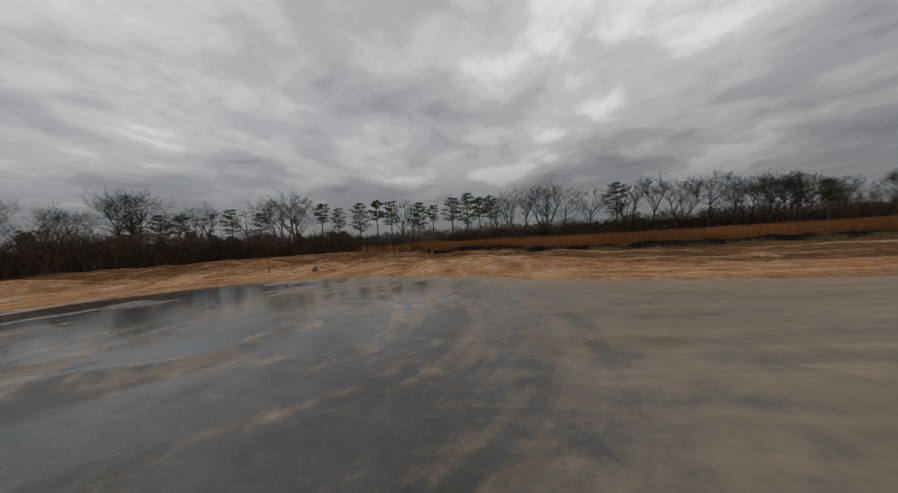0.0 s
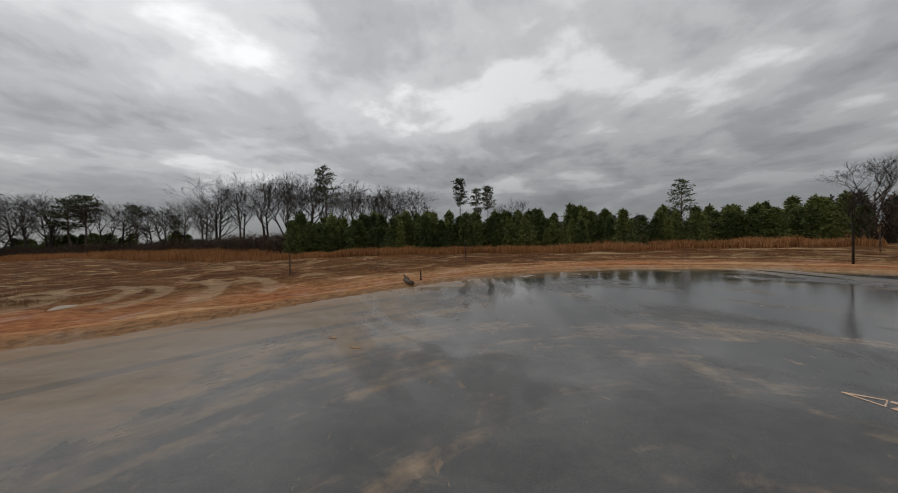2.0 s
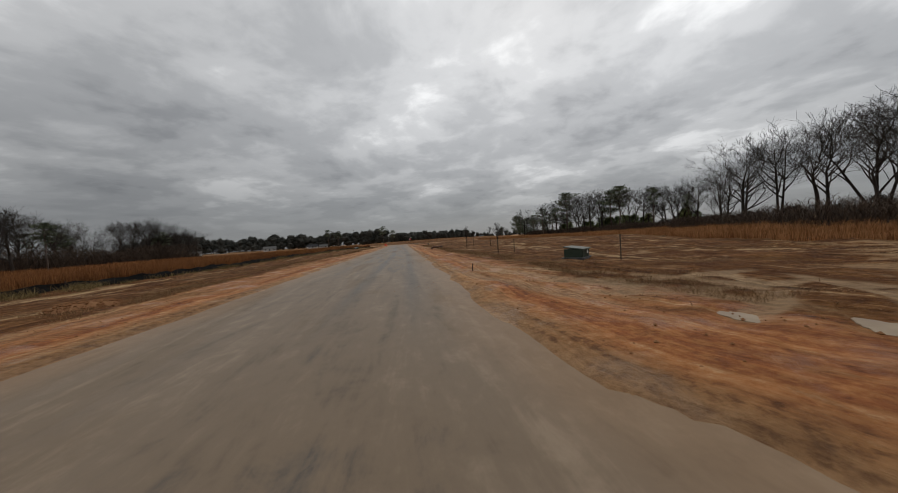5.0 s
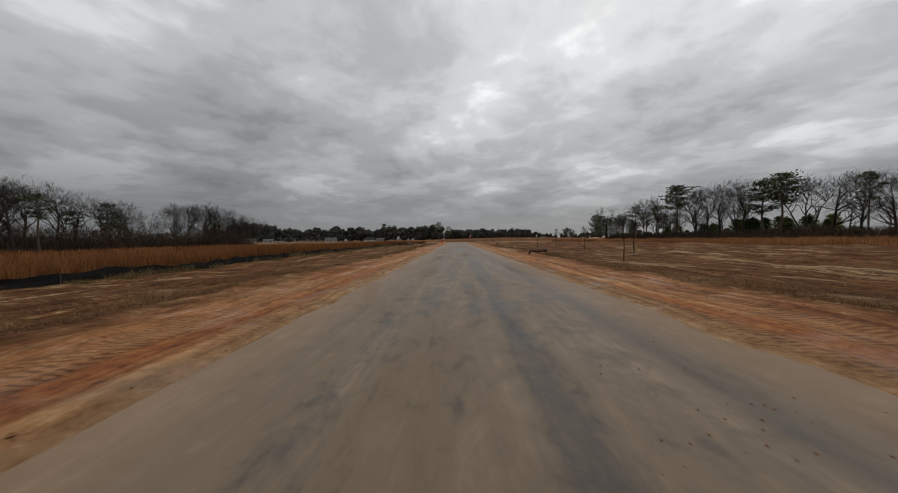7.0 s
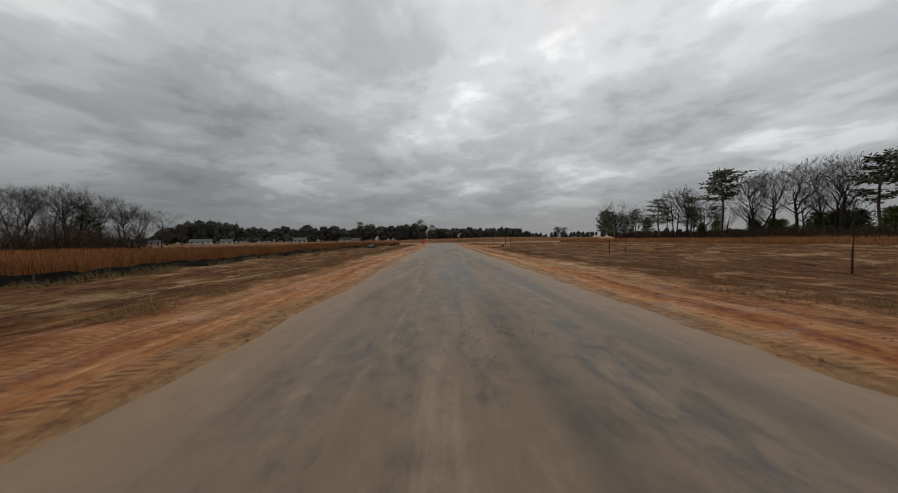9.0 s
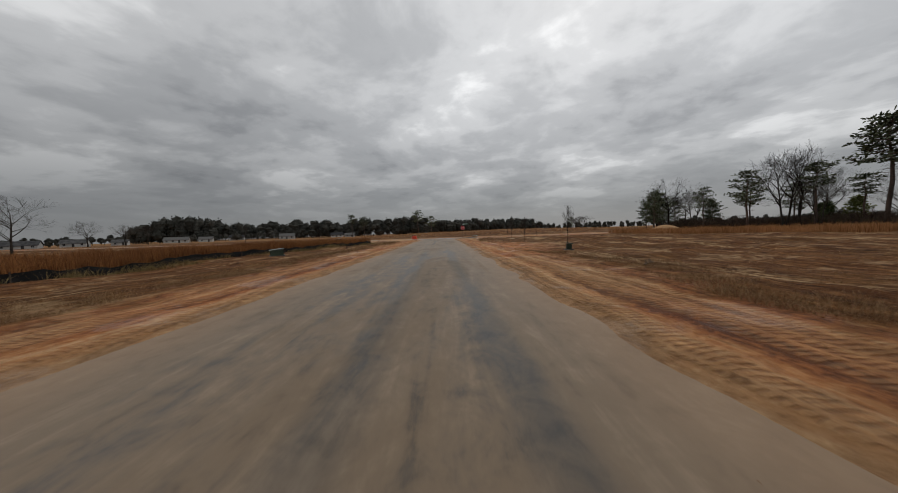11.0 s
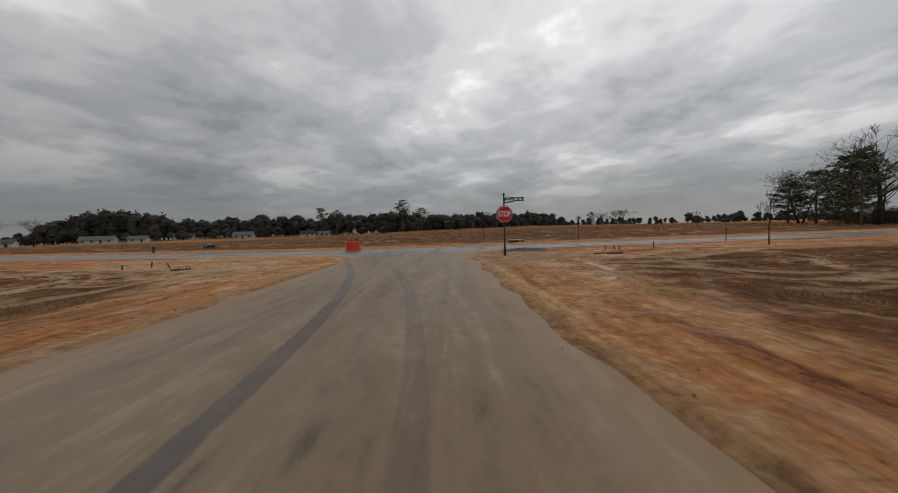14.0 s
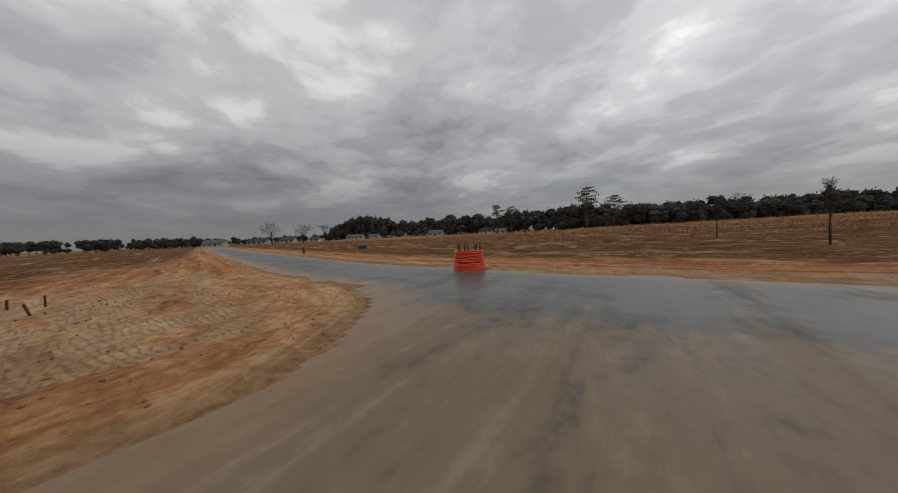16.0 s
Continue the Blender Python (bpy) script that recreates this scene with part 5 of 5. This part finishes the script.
def stop_sign(x, y, turn):
    t = thing("stop_sign", "red octagonal stop sign with green street blades on a black post", "road sign", at=(x, y, ground_at(x, y)), turn=turn)
    post = Geo()
    post.tube([(0, 0, -0.3), (0, 0, 3.30)], [0.042, 0.042], 14)
    post = part("post", post, black_paint, t, "black painted steel post", smooth=False)
    g = Geo()
    g.tube([(0, 0, -0.02), (0, 0, 0.12), (0, 0, 0.5), (0, 0, 0.62)], [0.085, 0.075, 0.06, 0.044], 14)
    part("base_sleeve", g, black_paint, post)
    g = Geo()
    g.tube([(0, 0, 3.28), (0, 0, 3.31), (0, 0, 3.33), (0, 0, 3.38), (0, 0, 3.43), (0, 0, 3.455)], [0.05, 0.06, 0.035, 0.065, 0.055, 0.015], 14)
    part("finial", g, black_paint, post, smooth=True)
    z = 2.28
    back = octagon(0.92, -0.055, -0.047)
    back.v = [(a, b, c + z) for a, b, c in back.v]
    back = part("backing", back, black_paint, t, "black octagonal backing frame")
    face = octagon(0.87, -0.062, -0.056)
    face.v = [(a, b, c + z) for a, b, c in face.v]
    face = part("face", face, sign_white, t, "white reflective border")
    red = octagon(0.825, -0.066, -0.0625)
    red.v = [(a, b, c + z) for a, b, c in red.v]
    red = part("panel", red, sign_red, face, "red reflective panel")
    lettering("STOP", 0.42, sign_white, face, pose(0, -0.0685, z + 0.01, 90, 0, 0) @ Matrix.Diagonal((0.70, 1.0, 1.0, 1.0)))
    for k in (-1, 1):
        g = Geo()
        g.tube([(0, -0.075, z + 0.32 * k), (0, 0.05, z + 0.32 * k)], [0.012, 0.012], 6)
        part("bolt", g, black_paint, back)
    for angle, lift, bars in ((0.0, 3.10, ((0.14, 0.40), (0.47, 0.78), (0.85, 1.02))), (-72.0, 2.98, ((0.12, 0.62), (0.70, 0.86)))):
        g = Geo()
        g.box(0.04, 1.12 if angle == 0 else 0.98, -0.006, 0.006, lift - 0.11, lift + 0.11)
        blade = part("street_blade", bevelled(g, sign_green, "street_blade", 0.003, 1), sign_green, t, "green street name blade")
        blade.matrix_basis = pose(0, 0, 0, 0, 0, angle)
        for a, b in bars:
            g = Geo()
            g.box(a, b, -0.0085, -0.0062, lift - 0.045, lift + 0.05)
            g.box(a, b, 0.0062, 0.0085, lift - 0.045, lift + 0.05)
            part("name_bar", g, sign_white, blade, "white unreadable lettering")
    return t


stop_sign(5.38, 131.28, 2)


# ---------------------------------------------------------------- orange conduit on its crib
def conduit_coil(x, y, turn):
    t = thing("conduit_coil", "coil of bright orange conduit stacked round black posts", "conduit coil", at=(x, y, ground_at(x, y)), turn=turn)
    rnd = random.Random(8)
    g = Geo()
    g.tube([(0, 0, -0.03), (0, 0, 0.06), (0, 0, 0.08)], [1.0, 1.0, 0.9], 40)
    part("base", g, black_plastic, t, "black round base")
    turns = 17
    for k in range(turns):
        r = 0.86 - 0.16 * (k / turns) + rnd.uniform(-0.02, 0.02)
        z = 0.12 + k * 0.064
        tx, ty, ox, oy = rnd.uniform(-0.035, 0.035), rnd.uniform(-0.035, 0.035), rnd.uniform(-0.03, 0.03), rnd.uniform(-0.03, 0.03)
        g = Geo()
        n = 44
        pts = [(ox + r * math.cos(q * 6.2832 / n), oy + r * math.sin(q * 6.2832 / n), z + r * (tx * math.cos(q * 6.2832 / n) + ty * math.sin(q * 6.2832 / n))) for q in range(n + 1)]
        g.tube(pts, [0.036] * (n + 1), 7, cap=False)
        part("conduit", g, orange_conduit, t, smooth=True)
    g = Geo()
    g.tube([(0.95 * math.cos(a), 0.95 * math.sin(a), 0.22 + 0.35 * a / 2.6) for a in [q * 0.1 - 0.2 for q in range(30)]], [0.036] * 30, 7)
    part("conduit", g, orange_conduit, t, "loose slanting turn", smooth=True)
    for k in range(7):
        a = k * 6.2832 / 7 + 0.2
        g = Geo()
        g.tube([(0.62 * math.cos(a), 0.62 * math.sin(a), 0.02), (0.60 * math.cos(a), 0.60 * math.sin(a), 1.52)], [0.04, 0.036], 8)
        part("post", g, black_plastic, t, "black plastic post")
    return t


coil = conduit_coil(-6.3, 142.2, 10)
coil.scale = (0.8, 0.8, 0.8)


# ---------------------------------------------------------------- small things on the ground
def log_on_ground(x, y, turn, length, radius, label, mat, name, bend=0.08, ribs=0):
    t = thing(name, label, name.replace("_", " "), at=(x, y, ground_at(x, y) + radius * 0.6), turn=turn)
    rnd = random.Random(int(x * 10))
    g = Geo()
    n = 40 if ribs else 9
    pts = [(length * (i / (n - 1) - 0.5), bend * length * math.sin(i / (n - 1) * 3.14) + (0 if ribs else rnd.uniform(-0.02, 0.02)), 0) for i in range(n)]
    g.tube(pts, [radius * ((1.0 if i % 2 else 0.88) if ribs else rnd.uniform(0.85, 1.1)) for i in range(n)], 10)
    part("body", g, mat, t, smooth=not ribs)
    if not ribs:
        for s in (-0.2, 0.15, 0.3):
            g = Geo()
            g.tube([(length * s, 0, 0), (length * s + 0.1, 0.1, radius + 0.12)], [0.03, 0.012], 5)
            part("branch_stub", g, mat, t)
    return t


log_on_ground(10.3, -6.5, 20, 1.2, 0.075, "weathered brown log half sunk in mud", log_bark, "log")


def drain_pipe(x, y, turn):
    t = thing("drain_pipe", "dark brown ribbed drain pipe bent down into the turf", "pipe", at=(x, y, ground_at(x, y)), turn=turn)
    g = Geo()
    pts = [(-0.75 + 1.45 * i / 44, 0.05 * math.sin(i * 0.07), 0.30 + 0.02 * math.sin(i * 0.2)) for i in range(45)]
    pts = [(-0.95, 0, -0.12), (-0.95, 0, 0.0), (-0.94, 0, 0.12), (-0.90, 0, 0.22), (-0.83, 0, 0.28)] + pts
    g.tube(pts, [0.12 if i % 2 else 0.105 for i in range(len(pts))], 12)
    part("barrel", g, rust_steel, t)
    g = Geo()
    g.tube([(0.66, 0.0, 0.31), (0.80, 0.0, 0.30)], [0.15, 0.15], 14)
    part("collar", g, black_plastic, t, "dark collar at the open end")
    g = Geo()
    g.box(0.2, 0.34, -0.12, 0.12, -0.1, 0.19)
    part("block", bevelled(g, clod_clay, "block", 0.02), clod_clay, t, "clay block under the pipe")
    return t


drain_pipe(7.25, 44.1, 15)
log_on_ground(10.6, 130.2, 5, 1.6, 0.05, "broken brown branch lying on clay", log_bark, "branch")
log_on_ground(-11.6, 130.6, 20, 0.9, 0.04, "broken brown branch lying on clay", log_bark, "branch")
log_on_ground(9.0, 80.0, 40, 1.1, 0.05, "dead brown branch on the turf", log_bark, "branch")
log_on_ground(-13.1, -17.1, 30, 0.6, 0.16, "dark stump of wood on the sand", log_bark, "stump")


def hydrant(x, y):
    t = thing("fire_hydrant", "dark fire hydrant beside the cross road", "fire hydrant", at=(x, y, ground_at(x, y)), turn=30)
    g = Geo()
    g.tube([(0, 0, -0.1), (0, 0, 0.05), (0, 0, 0.06), (0, 0, 0.55), (0, 0, 0.56), (0, 0, 0.62)], [0.16, 0.16, 0.11, 0.11, 0.15, 0.15], 14)
    part("barrel", g, hydrant_paint, t)
    g = Geo()
    g.tube([(0, 0, 0.62), (0, 0, 0.68), (0, 0, 0.74), (0, 0, 0.78), (0, 0, 0.84)], [0.13, 0.12, 0.08, 0.03, 0.03], 14)
    part("bonnet", g, hydrant_paint, t)
    for a in (-90, 90, 0):
        q = radians(a)
        g = Geo()
        g.tube([(0, 0, 0.42), (0.17 * math.cos(q), 0.17 * math.sin(q), 0.42), (0.21 * math.cos(q), 0.21 * math.sin(q), 0.42)], [0.06, 0.06, 0.05], 10)
        part("outlet", g, hydrant_paint, t)
    return t


hydrant(-30.5, 148.6)

# steel hoop left on the sand
hoop = thing("hoop", "dark ring of bent pipe standing on the sand", "hoop", at=(9.3, -28.0, ground_at(9.3, -28.0) + 0.42), turn=15)
g = Geo()
g.tube([(0.45 * math.cos(q * 6.2832 / 32), 0, 0.45 * math.sin(q * 6.2832 / 32)) for q in range(33)], [0.022] * 33, 6, cap=False)
part("ring", g, rust_steel, hoop, smooth=True)


def heap(name, label, category, x, y, a, b, h, mat, count, seed, size):
    """A low heap of loose lumps on a mound."""
    rnd = random.Random(seed)
    g = Geo()
    n, rings = 36, 9
    z0 = ground_at(x, y)
    for i in range(rings + 1):
        u = i / rings
        for k in range(n):
            q = k * 6.2832 / n
            wob = 1 + 0.12 * math.sin(3 * q + seed) + 0.08 * math.sin(7 * q)
            g.v.append((a * u * wob * math.cos(q), b * u * wob * math.sin(q), h * (1 - u * u) ** 1.3 + rnd.uniform(-0.02, 0.02) * (1 - u) - 0.06 * u))
    for i in range(rings):
        for k in range(n):
            g.f.append((i * n + k, i * n + (k + 1) % n, (i + 1) * n + (k + 1) % n, (i + 1) * n + k))
    for _ in range(count):
        q, u = rnd.uniform(0, 6.28), rnd.random() ** 0.5
        c = Vector((a * u * math.cos(q), b * u * math.sin(q), h * (1 - u * u) ** 1.3))
        s = size * rnd.uniform(0.4, 1.2)
        base = len(g.v)
        g.v += [tuple(c + Vector(v) * s * rnd.uniform(0.6, 1.0)) for v in ((1, 0, 0), (0, 1, 0), (-1, 0, 0), (0, -1, 0), (0, 0, 0.9), (0, 0, -0.8))]
        g.f += [tuple(base + i for i in q) for q in ((0, 1, 4), (1, 2, 4), (2, 3, 4), (3, 0, 4), (1, 0, 5), (2, 1, 5), (3, 2, 5), (0, 3, 5))]
    ob = new(name, g.mesh(name, mat, False))
    ob.matrix_basis = pose(x, y, z0)
    return tagged(ob, label, category, kind="stuff")


heap("gravel_heap", "low flat heap of dark grey gravel beside the stop sign", "gravel", 7.4, 134.4, 1.6, 0.9, 0.16, gravel_grey, 900, 4, 0.035)
heap("soil_heap", "flat pale ring of sand round a sapling", "soil heap", 12.8, 117.6, 0.8, 0.7, 0.07, clod_pale, 60, 9, 0.03)
heap("soil_heap", "flat pale ring of sand round a sapling", "soil heap", 15.9, 44.0, 0.8, 0.7, 0.07, clod_pale, 60, 8, 0.03)
heap("clay_heap", "orange clay heap in the far field", "soil heap", 62.0, 146.0, 4.0, 3.0, 1.4, clod_clay, 300, 5, 0.12)
for i, (x, y, a, h) in enumerate(((-13.0, -23.0, 2.0, 0.35), (-19.0, -26.0, 2.6, 0.5), (0.0, -29.0, 2.2, 0.22), (5.0, -34.0, 3.0, 0.28), (-8.0, -33.0, 3.4, 0.6), (-9.0, 6.0, 1.0, 0.16), (-8.6, 11.0, 1.2, 0.18))):
    heap("soil_heap", "low ragged heap of tan sand and clods", "soil heap", x, y, a, a * 0.7, h, clod_clay, 160, 20 + i, 0.07)

# loose clods on the verges, and grit on the asphalt
r = np.random.RandomState(77)
g = Geo()
rnd = random.Random(78)
for _ in range(5200):
    x, y = rnd.uniform(-14, 16), rnd.uniform(-32, 150)
    d = float(road_distance(np.array([x]), np.array([y]))[0])
    if d < -0.9 or d > 6 or (d < 0.1 and rnd.random() < 0.7):
        continue
    s = rnd.uniform(0.010, 0.034) * (0.5 if d < 0.1 else 1)
    z = ground_at(x, y) if d > 0.1 else float(road_height(np.array([x]), np.array([y]))[0])
    c = Vector((x, y, z + s * 0.3))
    base = len(g.v)
    g.v += [tuple(c + Vector(v) * s * rnd.uniform(0.6, 1.1)) for v in ((1, 0, 0), (0, 1, 0), (-1, 0, 0), (0, -1, 0), (0, 0, 0.8), (0, 0, -0.8))]
    g.f += [tuple(base + i for i in q) for q in ((0, 1, 4), (1, 2, 4), (2, 3, 4), (3, 0, 4), (1, 0, 5), (2, 1, 5), (3, 2, 5), (0, 3, 5))]
for cx, cy, spread, count in ((-0.1, 46.6, 0.5, 60), (0.5, 46.7, 0.3, 40), (2.2, -16.1, 0.12, 12), (1.8, -16.5, 0.1, 10), (2.3, -17.6, 0.12, 12), (2.0, 20.0, 0.6, 50), (1.2, 24.0, 0.4, 30), (1.6, 126.0, 0.5, 50), (2.4, 9.0, 0.5, 40)):
    for _ in range(count):
        x, y, s = cx + rnd.gauss(0, spread), cy + rnd.gauss(0, spread), rnd.uniform(0.005, 0.018)
        c = Vector((x, y, float(road_height(np.array([x]), np.array([y]))[0]) + s * 0.3))
        base = len(g.v)
        g.v += [tuple(c + Vector(v) * s * rnd.uniform(0.6, 1.1)) for v in ((1, 0, 0), (0, 1, 0), (-1, 0, 0), (0, -1, 0), (0, 0, 0.8), (0, 0, -0.8))]
        g.f += [tuple(base + i for i in q) for q in ((0, 1, 4), (1, 2, 4), (2, 3, 4), (3, 0, 4), (1, 0, 5), (2, 1, 5), (3, 2, 5), (0, 3, 5))]
for x0, x1, y0, y1, count in ((-20, -4, 121, 137, 1500), (4, 16, 121, 137, 800), (-16, -7, -24, 2, 900), (4, 11, 2, 16, 500)):
    for _ in range(count):
        x, y = rnd.uniform(x0, x1), rnd.uniform(y0, y1)
        d = float(road_distance(np.array([x]), np.array([y]))[0])
        if d < 0.3 or rnd.random() > 0.45 + 0.55 * float(lattice(np.array([x]), np.array([y]), 1.4, 91)[0]):
            continue
        s = rnd.uniform(0.012, 0.04)
        c = Vector((x, y, ground_at(x, y) + s * 0.25))
        base = len(g.v)
        g.v += [tuple(c + Vector(v) * s * rnd.uniform(0.6, 1.2)) for v in ((1, 0, 0), (0, 1, 0), (-1, 0, 0), (0, -1, 0), (0, 0, 0.7), (0, 0, -0.8))]
        g.f += [tuple(base + i for i in q) for q in ((0, 1, 4), (1, 2, 4), (2, 3, 4), (3, 0, 4), (1, 0, 5), (2, 1, 5), (3, 2, 5), (0, 3, 5))]
tagged(new("clods", g.mesh("clods", clod_clay)), "loose orange clay clods strewn along the verge", "clods", kind="stuff")

# survey figures sprayed on the turning circle
mark = thing("road_mark", "faded orange sprayed survey mark on wet asphalt", "road marking", at=(2.33, -11.78, 0.014), turn=-151)
lettering("7 0 6 4", 0.26, paint_orange, mark, pose(-0.08, 0, 0, 0, 0, 0), "figures", 1.1)
g = Geo()
g.tube([(-0.72, 0.0, 0), (-0.50, 0.10, 0), (-0.50, -0.06, 0), (-0.72, 0.0, 0)], [0.014] * 4, 4, cap=False)
g.v = [(x, y, z * 0.1) for x, y, z in g.v]
part("arrow", g, paint_orange, mark)
for x, y, turn, size in ((4.5, -6.5, 60, 0.11), (4.95, -6.0, 70, 0.08), (-2.0, -8.0, 130, 0.09)):
    ob = thing("paint_streak", "short orange sprayed utility streak on asphalt", "road marking", "paint streaks", (x, y, 0.012), turn)
    g = Geo()
    rnd = random.Random(int(x * 100))
    ring = [(size * math.cos(q / 14 * 6.2832) * rnd.uniform(0.8, 1.2), 0.03 * math.sin(q / 14 * 6.2832) * rnd.uniform(0.6, 1.3), 0.0) for q in range(14)]
    g.v = ring + [(a, b, -0.01) for a, b, _ in ring]
    g.f = [tuple(range(14))] + [(k, k + 14, (k + 1) % 14 + 14, (k + 1) % 14) for k in range(14)]
    part("streak", g, paint_dull, ob)


# ---------------------------------------------------------------- far houses
def house(x, y, turn, w, d, h, storey):
    t = thing("house", "small white sided house with a grey shingle roof", "house", "far houses", (x, y, ground_at(x, y) - 0.1), turn)
    g = Geo()
    g.box(-w / 2, w / 2, -d / 2, d / 2, 0, h)
    b = len(g.v)
    rise = d * 0.32
    for s in (-1, 1):
        b = len(g.v)
        g.v += [(s * w / 2, -d / 2, h), (s * w / 2, d / 2, h), (s * w / 2, 0, h + rise)]
        g.f.append((b, b + 1, b + 2))
    part("wall", g, siding_white, t, "white lap siding")
    g = Geo()
    o = 0.45
    for s in (-1, 1):
        b = len(g.v)
        g.v += [(-w / 2 - o, s * (d / 2 + o), h - 0.2), (w / 2 + o, s * (d / 2 + o), h - 0.2), (w / 2 + o, 0, h + rise + 0.05), (-w / 2 - o, 0, h + rise + 0.05)]
        g.v += [(p[0], p[1], p[2] + 0.18) for p in g.v[b:b + 4]]
        g.f += [tuple(b + i for i in q) for q in ((0, 1, 2, 3), (7, 6, 5, 4), (0, 4, 5, 1), (1, 5, 6, 2), (3, 2, 6, 7), (0, 3, 7, 4))]
    part("roof", g, shingle_grey, t, "grey shingle gable roof")
    n = max(2, int(w / 3))
    for k in range(n):
        a = -w / 2 + (k + 0.5) * w / n
        g = Geo()
        if k == n // 2:
            g.box(a - 0.5, a + 0.5, -d / 2 - 0.05, -d / 2 + 0.02, 0.1, 2.2)
            part("door", g, window_dark, t, "dark front door")
            continue
        g.box(a - 0.5, a + 0.5, -d / 2 - 0.04, -d / 2 + 0.02, 0.9, 2.3)
        win = part("window", g, window_dark, t)
        g = Geo()
        g.box(a - 0.58, a + 0.58, -d / 2 - 0.06, -d / 2 - 0.042, 0.80, 0.90)
        g.box(a - 0.03, a + 0.03, -d / 2 - 0.06, -d / 2 - 0.042, 0.90, 2.3)
        part("frame", g, siding_white, win)
    return t


for x, y, w, d, h in ((-239, 206, 17, 10, 3.4), (-230, 229, 18, 10, 3.2), (-222, 246, 14, 10, 3.4), (-214, 263, 10, 8, 3.2), (-210, 299, 20, 10, 3.4), (-193, 306, 12, 9, 3.2), (-185, 330, 15, 9, 3.8), (-131, 313, 15, 10, 3.8), (-94, 326, 13, 9, 3.2), (-84, 330, 11, 8, 3.0), (60, 380, 12, 8, 3.2)):
    house(x, y, math.degrees(math.atan2(x, y - 120)) * -0.6, w * 0.72, d * 0.7, h * 0.66, 1)
